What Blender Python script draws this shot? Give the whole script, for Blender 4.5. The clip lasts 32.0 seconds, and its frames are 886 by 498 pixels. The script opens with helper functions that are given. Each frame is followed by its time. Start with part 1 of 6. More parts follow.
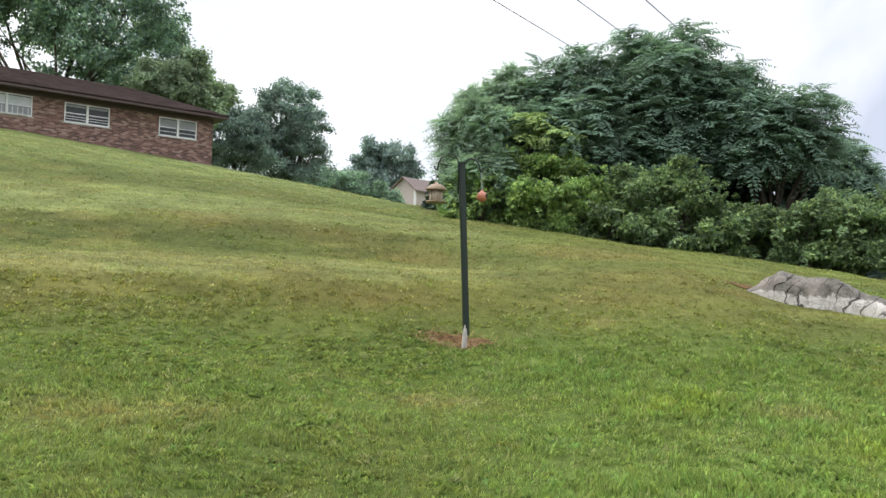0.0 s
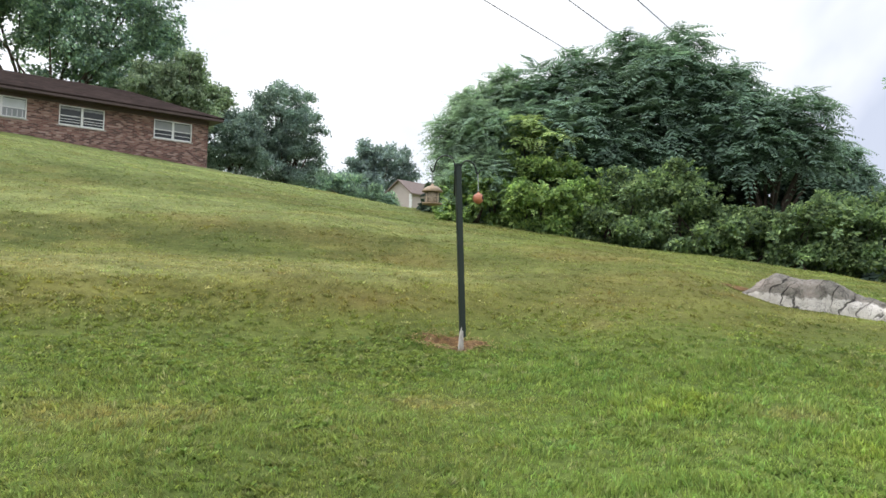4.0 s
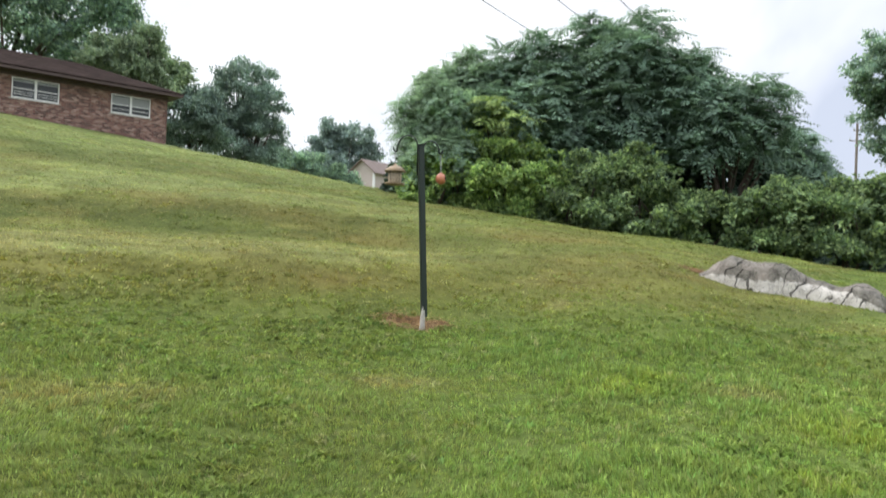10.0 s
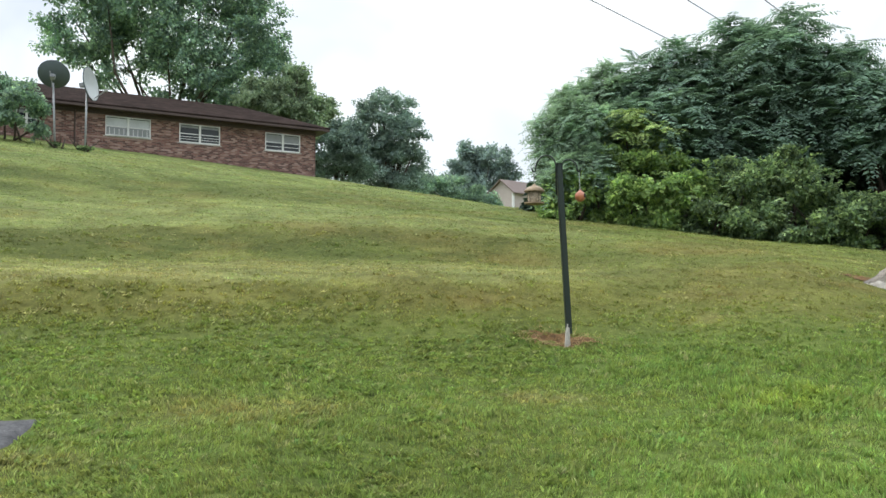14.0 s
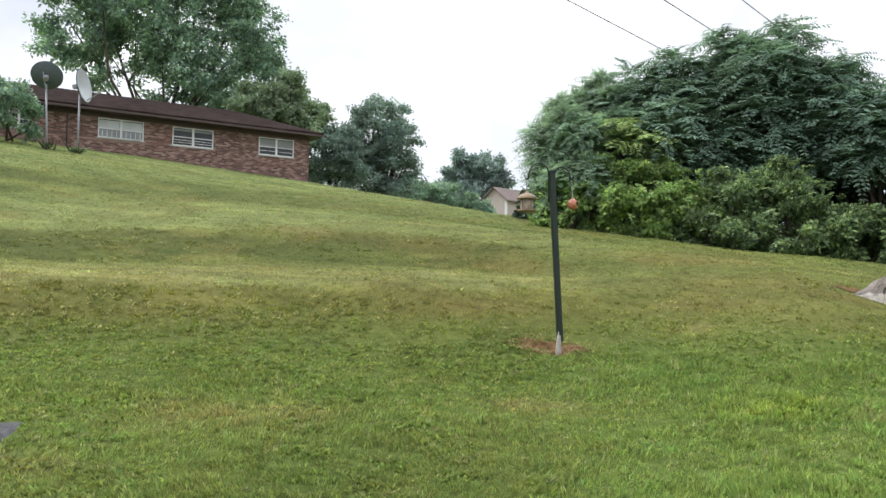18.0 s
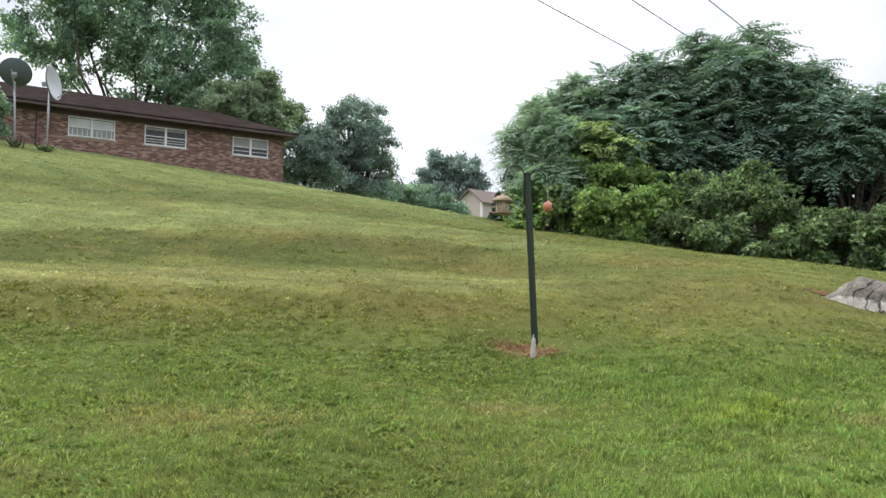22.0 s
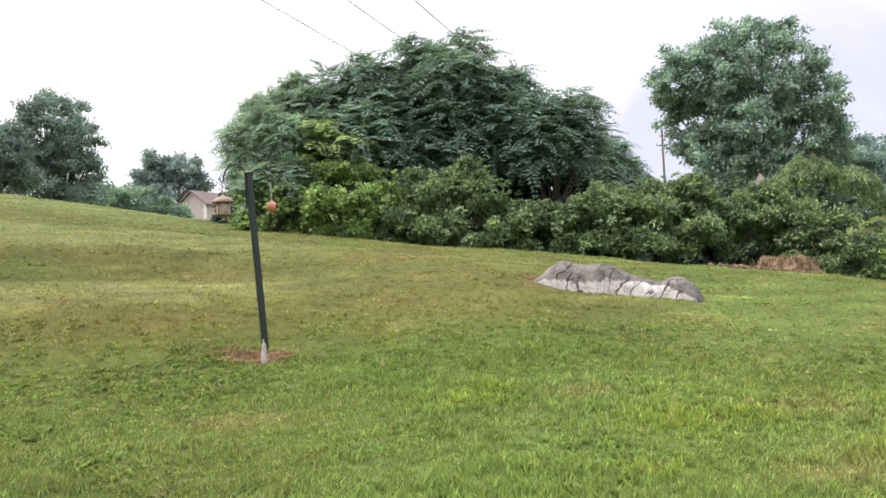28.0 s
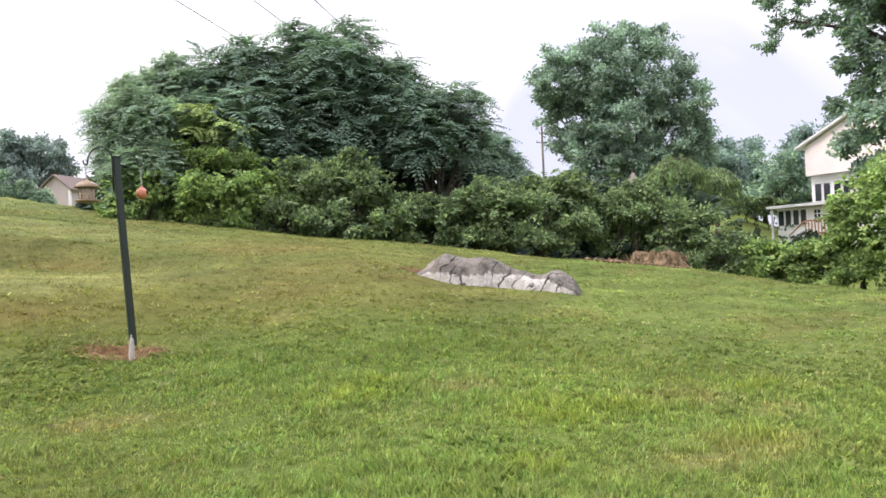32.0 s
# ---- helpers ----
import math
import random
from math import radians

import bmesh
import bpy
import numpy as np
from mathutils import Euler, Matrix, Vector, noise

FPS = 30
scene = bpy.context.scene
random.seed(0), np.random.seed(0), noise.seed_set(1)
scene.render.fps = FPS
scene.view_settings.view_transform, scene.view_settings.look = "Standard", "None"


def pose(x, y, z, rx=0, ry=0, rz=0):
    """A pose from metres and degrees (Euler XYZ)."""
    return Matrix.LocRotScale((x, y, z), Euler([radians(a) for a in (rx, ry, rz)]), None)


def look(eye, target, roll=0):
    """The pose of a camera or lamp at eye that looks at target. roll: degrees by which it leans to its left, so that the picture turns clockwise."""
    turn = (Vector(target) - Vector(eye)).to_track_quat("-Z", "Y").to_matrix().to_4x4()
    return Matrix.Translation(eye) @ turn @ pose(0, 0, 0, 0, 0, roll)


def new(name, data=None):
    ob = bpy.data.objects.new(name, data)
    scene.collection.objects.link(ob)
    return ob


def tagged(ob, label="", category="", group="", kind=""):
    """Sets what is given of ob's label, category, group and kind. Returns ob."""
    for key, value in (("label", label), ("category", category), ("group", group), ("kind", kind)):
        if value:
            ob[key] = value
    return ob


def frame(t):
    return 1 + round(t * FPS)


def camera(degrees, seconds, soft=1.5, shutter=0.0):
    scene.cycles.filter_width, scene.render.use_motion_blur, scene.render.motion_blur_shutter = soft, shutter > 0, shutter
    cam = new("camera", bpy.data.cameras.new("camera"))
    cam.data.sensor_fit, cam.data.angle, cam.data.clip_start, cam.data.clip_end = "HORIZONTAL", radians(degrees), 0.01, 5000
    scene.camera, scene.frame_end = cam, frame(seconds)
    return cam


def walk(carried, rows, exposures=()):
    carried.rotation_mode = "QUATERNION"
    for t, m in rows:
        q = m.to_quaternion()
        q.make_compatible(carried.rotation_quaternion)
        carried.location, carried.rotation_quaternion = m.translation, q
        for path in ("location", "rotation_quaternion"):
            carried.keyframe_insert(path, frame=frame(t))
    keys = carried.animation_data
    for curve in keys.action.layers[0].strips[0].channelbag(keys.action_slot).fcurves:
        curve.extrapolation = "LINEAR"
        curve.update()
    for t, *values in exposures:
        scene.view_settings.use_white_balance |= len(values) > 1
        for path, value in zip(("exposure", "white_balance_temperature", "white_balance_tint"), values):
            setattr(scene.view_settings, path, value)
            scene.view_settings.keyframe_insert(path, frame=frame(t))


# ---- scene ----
EYE = 1.6
cam = camera(59.5, 32.0, soft=1.5, shutter=0.5)
# seconds, place, then the turns rx, ry, rz in degrees
PATH = [
    (0.0, -0.000, 0.000, 1.600, 91.61, -1.70, -0.05),
    (0.5, -0.005, 0.009, 1.603, 91.74, -1.59, -0.12),
    (1.0, -0.007, 0.012, 1.599, 91.86, -1.70, -0.25),
    (1.5, -0.009, 0.023, 1.595, 91.81, -1.63, -0.37),
    (2.0, -0.010, 0.016, 1.603, 91.62, -1.71, -0.19),
    (2.5, -0.004, 0.008, 1.600, 91.47, -1.84, -0.19),
    (3.0, -0.012, 0.021, 1.592, 91.40, -1.66, -0.62),
    (3.5, -0.009, 0.014, 1.589, 91.78, -1.63, -0.41),
    (5.5, -0.014, 0.015, 1.599, 91.90, -2.01, -0.71),
    (6.0, -0.010, 0.010, 1.596, 92.03, -2.11, -1.12),
    (6.5, -0.000, 0.018, 1.597, 92.06, -2.05, -1.03),
    (7.0, -0.010, 0.017, 1.601, 92.12, -2.00, -1.18),
    (7.5, 0.006, -0.008, 1.596, 92.02, -2.10, -1.09),
    (8.0, -0.001, -0.010, 1.593, 91.74, -2.27, -1.12),
    (8.5, -0.005, -0.000, 1.596, 92.02, -2.43, -1.18),
    (9.0, -0.009, 0.010, 1.598, 91.87, -2.58, -1.05),
    (9.5, -0.006, 0.006, 1.594, 91.70, -2.84, -1.12),
    (9.8, -0.024, 0.011, 1.585, 91.47, -3.33, -1.46),
    (10.0, 0.001, -0.021, 1.586, 90.48, -2.13, -3.13),
    (10.2, -0.034, 0.000, 1.617, 89.13, -1.52, -1.67),
    (10.5, -0.015, -0.068, 1.597, 90.55, -2.97, 0.05),
    (10.8, -0.021, -0.098, 1.598, 89.62, -0.87, 3.62),
    (11.0, -0.009, -0.121, 1.591, 90.51, -0.85, 3.83),
    (11.2, -0.017, -0.119, 1.565, 90.69, -0.60, 4.16),
    (11.5, -0.006, -0.142, 1.578, 88.64, 2.58, 6.80),
    (11.7, -0.006, -0.129, 1.593, 88.25, 1.34, 10.36),
    (12.0, -0.012, -0.104, 1.594, 89.71, 1.44, 8.12),
    (12.2, -0.004, -0.125, 1.590, 90.94, 0.75, 8.08),
    (12.5, 0.020, -0.198, 1.580, 91.46, 1.13, 7.71),
    (13.0, 0.011, -0.213, 1.576, 91.38, 1.16, 6.88),
    (13.5, -0.002, -0.211, 1.586, 91.48, 0.49, 7.02),
    (15.5, 0.012, -0.220, 1.575, 92.28, -0.68, 7.35),
    (16.0, 0.012, -0.215, 1.589, 92.12, -0.72, 6.95),
    (16.5, 0.013, -0.217, 1.573, 92.37, -0.63, 6.97),
    (17.0, 0.003, -0.183, 1.578, 92.31, -0.43, 6.58),
    (17.5, 0.010, -0.199, 1.573, 92.06, -0.78, 6.56),
    (18.0, 0.005, -0.193, 1.578, 92.23, -0.72, 6.78),
    (18.5, 0.002, -0.178, 1.590, 91.78, -0.51, 6.18),
    (19.0, 0.005, -0.180, 1.580, 91.82, -0.66, 5.98),
    (19.5, 0.007, -0.194, 1.579, 91.70, -0.69, 6.03),
    (20.0, 0.011, -0.175, 1.581, 92.01, -0.66, 5.30),
    (20.5, 0.000, -0.177, 1.580, 92.13, -0.89, 4.85),
    (21.0, 0.002, -0.184, 1.576, 92.20, -1.06, 4.91),
    (21.5, 0.003, -0.166, 1.580, 92.34, -0.76, 4.59),
    (22.0, 0.003, -0.141, 1.587, 92.37, -0.88, 4.95),
    (22.5, 0.017, -0.170, 1.578, 91.80, -1.33, 4.63),
    (23.0, -0.004, -0.122, 1.581, 91.99, -1.65, 3.92),
    (23.5, -0.009, -0.106, 1.585, 92.18, -0.29, 2.24),
    (24.0, 0.009, -0.088, 1.592, 92.71, -0.73, 2.42),
    (24.5, 0.008, -0.083, 1.591, 92.15, -0.54, 2.48),
    (26.5, -0.015, -0.081, 1.588, 91.23, -1.12, -1.40),
    (26.8, 0.018, -0.037, 1.629, 91.95, 0.88, -6.70),
    (27.0, -0.001, -0.038, 1.591, 92.21, 2.61, -8.31),
    (27.2, -0.014, -0.050, 1.574, 91.46, 2.98, -7.29),
    (27.5, 0.014, 0.007, 1.588, 92.17, 2.04, -10.20),
    (27.8, 0.059, -0.010, 1.613, 91.67, 2.09, -11.73),
    (28.0, 0.050, -0.011, 1.602, 91.95, 2.79, -14.66),
    (28.5, 0.025, 0.024, 1.596, 92.62, 2.99, -14.39),
    (29.0, 0.034, 0.006, 1.603, 92.42, 2.57, -14.33),
    (29.2, 0.052, 0.012, 1.609, 92.96, 1.96, -15.71),
    (29.5, 0.070, 0.053, 1.602, 92.61, 3.06, -19.83),
    (29.8, 0.107, 0.082, 1.628, 92.46, 3.25, -22.23),
    (30.0, 0.083, 0.108, 1.615, 92.43, 3.42, -22.90),
    (30.2, 0.100, 0.094, 1.620, 92.53, 3.09, -22.69),
    (30.5, 0.061, 0.093, 1.612, 93.43, 3.12, -20.44),
    (31.0, 0.093, 0.096, 1.605, 92.16, 2.79, -22.59),
    (31.5, 0.095, 0.130, 1.608, 91.47, 2.53, -23.92),
    (32.0, 0.081, 0.133, 1.609, 90.99, 2.32, -23.33),
]
walk(cam, [(t, pose(x, y, z, rx, ry, rz)) for t, x, y, z, rx, ry, rz in PATH],
     exposures=[(0.0, 0.20, 6420, 12), (9.0, 0.20, 6420, 12), (10.0, 0.21, 6400, 11), (12.0, 0.26, 6300, 5), (13.5, 0.18, 6300, 6), (15.5, 0.15, 6400, 12), (24.5, 0.15, 6400, 13), (27.0, 0.30, 6450, 16), (28.0, 0.41, 6520, 22), (32.0, 0.45, 6520, 22)])

# ---- world, sun ----
SUN_EL, SUN_AZ = 48.0, -78.0
world = bpy.data.worlds.new("overcast_sky")
scene.world = world
world.use_nodes = True
wn, wl = world.node_tree.nodes, world.node_tree.links
wn.clear()


def wnode(kind, **values):
    n = wn.new(kind)
    for k, v in values.items():
        n.inputs[k].default_value = v
    return n


sky = wn.new("ShaderNodeTexSky")
sky.sky_type, sky.sun_disc = "NISHITA", False
sky.sun_elevation, sky.sun_rotation = radians(SUN_EL), radians(SUN_AZ)
sky_dim = wn.new("ShaderNodeVectorMath")
sky_dim.operation = "SCALE"
sky_dim.inputs[3].default_value = 0.10
wcoord = wn.new("ShaderNodeTexCoord")
cloud = wnode("ShaderNodeTexNoise", Scale=1.7, Detail=5.0, Roughness=0.5, Distortion=0.6)
veil = wn.new("ShaderNodeValToRGB")
veil.color_ramp.elements[0].position, veil.color_ramp.elements[0].color = 0.40, (0.52, 0.565, 0.665, 1)
veil.color_ramp.elements[1].position, veil.color_ramp.elements[1].color = 0.62, (0.97, 0.985, 1.0, 1)
mix = wn.new("ShaderNodeMix")
mix.data_type = "RGBA"
mix.inputs[0].default_value = 0.93
back = wnode("ShaderNodeBackground", Strength=1.0)
wout = wn.new("ShaderNodeOutputWorld")
wl.new(wcoord.outputs["Generated"], cloud.inputs["Vector"])
wl.new(cloud.outputs[0], veil.inputs[0])
wl.new(sky.outputs[0], sky_dim.inputs[0])
wl.new(sky_dim.outputs[0], mix.inputs[6])
wl.new(veil.outputs[0], mix.inputs[7])
up_axis = wn.new("ShaderNodeSeparateXYZ")
wl.new(wcoord.outputs["Generated"], up_axis.inputs[0])
# an overcast sky is about three times as bright overhead as low down
dome = wn.new("ShaderNodeMapRange")
for k, v in ((1, 0.36), (2, 0.66), (3, 1.20), (4, 2.75)):
    dome.inputs[k].default_value = v
wl.new(up_axis.outputs[2], dome.inputs[0])
dome_mul = wn.new("ShaderNodeVectorMath")
dome_mul.operation = "SCALE"
wl.new(mix.outputs[2], dome_mul.inputs[0])
wl.new(dome.outputs[0], dome_mul.inputs[3])
wl.new(dome_mul.outputs[0], back.inputs["Color"])
wl.new(back.outputs[0], wout.inputs[0])

sun_data = bpy.data.lights.new("sun", "SUN")
sun_data.energy, sun_data.angle, sun_data.color = 2.3, radians(24), (1.0, 0.96, 0.9)
sun = new("sun", sun_data)
sun_from = Vector((math.sin(radians(SUN_AZ)) * math.cos(radians(SUN_EL)), math.cos(radians(SUN_AZ)) * math.cos(radians(SUN_EL)), math.sin(radians(SUN_EL))))
sun.matrix_world = look(sun_from * 50, (0, 0, 0))


# ---- materials ----
class Mat:
    """A small builder for node materials on world positions."""

    def __init__(self, name, rough=0.8, metal=0.0, spec=0.3):
        self.m = bpy.data.materials.new(name)
        self.m.use_nodes = True
        self.n, self.l = self.m.node_tree.nodes, self.m.node_tree.links
        self.b = self.n["Principled BSDF"]
        self.b.inputs["Roughness"].default_value = rough
        self.b.inputs["Metallic"].default_value = metal
        self.b.inputs["Specular IOR Level"].default_value = spec
        self.geo = self.n.new("ShaderNodeNewGeometry")

    def put(self, a, b):
        self.l.new(a, b)
        return b

    def noise(self, scale, detail=4.0, rough=0.55, vec=None, stretch=None, distort=0.0):
        t = self.n.new("ShaderNodeTexNoise")
        t.inputs["Scale"].default_value, t.inputs["Detail"].default_value = scale, detail
        t.inputs["Roughness"].default_value, t.inputs["Distortion"].default_value = rough, distort
        v = vec or self.geo.outputs["Position"]
        if stretch:
            s = self.n.new("ShaderNodeMapping")
            s.inputs["Scale"].default_value = stretch
            self.l.new(v, s.inputs["Vector"])
            v = s.outputs[0]
        self.l.new(v, t.inputs["Vector"])
        return t.outputs[0]

    def ramp(self, fac, stops):
        r = self.n.new("ShaderNodeValToRGB")
        e = r.color_ramp.elements
        while len(e) < len(stops):
            e.new(0.5)
        for k, (p, c) in enumerate(stops):
            e[k].position, e[k].color = p, (c, c, c, 1) if isinstance(c, float) else (*c, 1)
        self.l.new(fac, r.inputs[0])
        return r.outputs[0]

    def mix(self, fac, a, b, mode="MIX"):
        x = self.n.new("ShaderNodeMix")
        x.data_type, x.blend_type = "RGBA", mode
        for k, v in ((0, fac), (6, a), (7, b)):
            if isinstance(v, (int, float)):
                x.inputs[k].default_value = v
            elif isinstance(v, tuple):
                x.inputs[k].default_value = (*v, 1)
            else:
                self.l.new(v, x.inputs[k])
        return x.outputs[2]

    def calc(self, op, a, b=0.0):
        x = self.n.new("ShaderNodeMath")
        x.operation = op
        for k, v in ((0, a), (1, b)):
            if isinstance(v, (int, float)):
                x.inputs[k].default_value = v
            else:
                self.l.new(v, x.inputs[k])
        return x.outputs[0]

    def color(self, c):
        if isinstance(c, tuple):
            self.b.inputs["Base Color"].default_value = (*c, 1)
        else:
            self.l.new(c, self.b.inputs["Base Color"])
        return self

    def bump(self, height, strength=0.3, distance=0.02):
        x = self.n.new("ShaderNodeBump")
        x.inputs["Strength"].default_value, x.inputs["Distance"].default_value = strength, distance
        self.l.new(height, x.inputs["Height"])
        self.l.new(x.outputs[0], self.b.inputs["Normal"])
        return self

    def rough(self, v):
        self.l.new(v, self.b.inputs["Roughness"])
        return self


def plain(name, c, rough=0.6, metal=0.0, spec=0.4, grain=60.0, spread=0.18, large=2.0):
    """Paint or metal with fine grain and larger, faint stains."""
    m = Mat(name, rough, metal, spec)
    g = m.ramp(m.noise(grain, 3.0), [(0.3, 1.0 - spread), (0.7, 1.0)])
    s = m.ramp(m.noise(large, 4.0), [(0.3, 1.0 - spread), (0.65, 1.0)])
    m.color(m.mix(1.0, m.mix(1.0, c, g, "MULTIPLY"), s, "MULTIPLY"))
    m.bump(m.noise(grain, 3.0), 0.12, 0.004)
    return m.m


def turf_mix(m):
    """The colour that the plan of the lawn gives at this place (attribute), with fine variation."""
    a = m.n.new("ShaderNodeAttribute")
    a.attribute_name = "turf"
    return a.outputs["Color"]


def make_lawn():
    """Mown turf: dead stems, short stubble and soil between the standing leaves."""
    m = Mat("lawn_turf", 0.95, 0.0, 0.08)
    c = turf_mix(m)
    c = m.mix(1.0, c, m.ramp(m.noise(3.2, 4.0, 0.7, stretch=(0.45, 1.0, 1.0)), [(0.32, 0.82), (0.52, 1.0), (0.70, 1.10)]), "MULTIPLY")
    c = m.mix(1.0, c, m.ramp(m.noise(30.0, 3.0, 0.7), [(0.3, 0.70), (0.55, 0.95), (0.75, 1.12)]), "MULTIPLY")
    c = m.mix(1.0, c, m.ramp(m.noise(9.0, 4.0, 0.8), [(0.36, 0.66), (0.5, 0.96), (0.64, 1.18)]), "MULTIPLY")
    m.color(c)
    h = m.mix(0.5, m.noise(14.0, 4.0, 0.7), m.noise(70.0, 2.0))
    return m.bump(h, 0.8, 0.05).m


def make_blades():
    """Leaves of the lawn, each with its own colour (attribute)."""
    m = Mat("grass_blade", 0.6, 0.0, 0.2)
    c = turf_mix(m)
    m.color(c)
    tr = m.n.new("ShaderNodeBsdfTranslucent")
    m.l.new(c, tr.inputs[0])
    ad = m.n.new("ShaderNodeMixShader")
    ad.inputs[0].default_value = 0.5
    out = [n for n in m.n if n.type == "OUTPUT_MATERIAL"][0]
    m.l.new(m.b.outputs[0], ad.inputs[1])
    m.l.new(tr.outputs[0], ad.inputs[2])
    m.l.new(ad.outputs[0], out.inputs[0])
    return m.m


def leaf_mat(name, dark, mid, light, rough=0.75, spec=0.1, scale=0.5):
    m = Mat(name, rough, 0.0, spec)
    c = m.ramp(m.geo.outputs["Random Per Island"], [(0.0, dark), (0.55, mid), (1.0, light)])
    c = m.mix(1.0, c, m.ramp(m.noise(scale, 3.0), [(0.3, 0.72), (0.7, 1.12)]), "MULTIPLY")
    c = m.mix(1.0, c, m.ramp(m.noise(scale * 4, 2.0), [(0.34, 0.66), (0.5, 1.0), (0.66, 1.30)]), "MULTIPLY")
    m.color(c)
    tr = m.n.new("ShaderNodeBsdfTranslucent")
    m.l.new(m.mix(1.0, c, (1.0, 1.05, 0.75), "MULTIPLY"), tr.inputs[0])
    ad = m.n.new("ShaderNodeMixShader")
    ad.inputs[0].default_value = 0.45
    out = [n for n in m.n if n.type == "OUTPUT_MATERIAL"][0]
    m.l.new(m.b.outputs[0], ad.inputs[1])
    m.l.new(tr.outputs[0], ad.inputs[2])
    m.l.new(ad.outputs[0], out.inputs[0])
    return m.m


def make_bark(name, a, b):
    m = Mat(name, 0.9, 0.0, 0.1)
    k = m.noise(9.0, 5.0, 0.65, stretch=(1.0, 1.0, 0.22))
    m.color(m.ramp(k, [(0.3, a), (0.7, b)]))
    return m.bump(k, 0.8, 0.03).m


def make_brick():
    """Running-bond brick in browns and reds; u along the wall, v up, in metres."""
    m = Mat("brown_red_brick", 0.85, 0.0, 0.15)
    uv = m.n.new("ShaderNodeUVMap")
    t = m.n.new("ShaderNodeTexBrick")
    t.inputs["Scale"].default_value = 1.0
    t.inputs["Brick Width"].default_value, t.inputs["Row Height"].default_value = 0.215, 0.075
    t.inputs["Mortar Size"].default_value, t.inputs["Mortar Smooth"].default_value = 0.006, 0.2
    t.inputs["Bias"].default_value = -0.1
    t.inputs["Color1"].default_value, t.inputs["Color2"].default_value = (0, 0, 0, 1), (1, 1, 1, 1)
    t.inputs["Mortar"].default_value = (0.5, 0.5, 0.5, 1)
    m.l.new(uv.outputs[0], t.inputs["Vector"])
    patch = m.noise(1.1, 4.0, 0.7, uv.outputs[0], (0.55, 1.5, 1.0))
    tone = m.mix(0.36, t.outputs[0], patch)
    c = m.ramp(tone, [(0.20, (0.095, 0.054, 0.048)), (0.40, (0.165, 0.086, 0.070)), (0.52, (0.210, 0.114, 0.092)), (0.64, (0.275, 0.172, 0.142)), (0.80, (0.36, 0.26, 0.225))])
    c = m.mix(t.outputs[1], c, (0.24, 0.20, 0.17))
    m.color(c)
    return m.bump(m.calc("SUBTRACT", 1.0, t.outputs[1]), 0.5, 0.008).m


def make_shingle():
    m = Mat("brown_asphalt_shingle", 1.0, 0.0, 0.02)
    uv = m.n.new("ShaderNodeUVMap")
    t = m.n.new("ShaderNodeTexBrick")
    t.inputs["Scale"].default_value = 1.0
    t.inputs["Brick Width"].default_value, t.inputs["Row Height"].default_value = 0.32, 0.14
    t.inputs["Mortar Size"].default_value = 0.006
    t.inputs["Color1"].default_value, t.inputs["Color2"].default_value = (0.026, 0.019, 0.0165, 1), (0.042, 0.030, 0.026, 1)
    t.inputs["Mortar"].default_value = (0.018, 0.012, 0.011, 1)
    m.l.new(uv.outputs[0], t.inputs["Vector"])
    c = m.mix(1.0, t.outputs[0], m.ramp(m.noise(0.9, 4.0), [(0.3, 0.75), (0.7, 1.15)]), "MULTIPLY")
    m.color(c)
    return m.bump(m.noise(60.0, 2.0), 0.3, 0.01).m


def make_siding(name, c):
    m = Mat(name, 0.55, 0.0, 0.35)
    w = m.n.new("ShaderNodeTexWave")
    w.wave_type, w.bands_direction, w.wave_profile = "BANDS", "Z", "SAW"
    w.inputs["Scale"].default_value = 1.6
    m.l.new(m.geo.outputs["Position"], w.inputs["Vector"])
    m.color(m.mix(1.0, c, m.ramp(m.noise(0.8, 4.0), [(0.3, 0.9), (0.7, 1.0)]), "MULTIPLY"))
    return m.bump(w.outputs[1], 0.35, 0.02).m


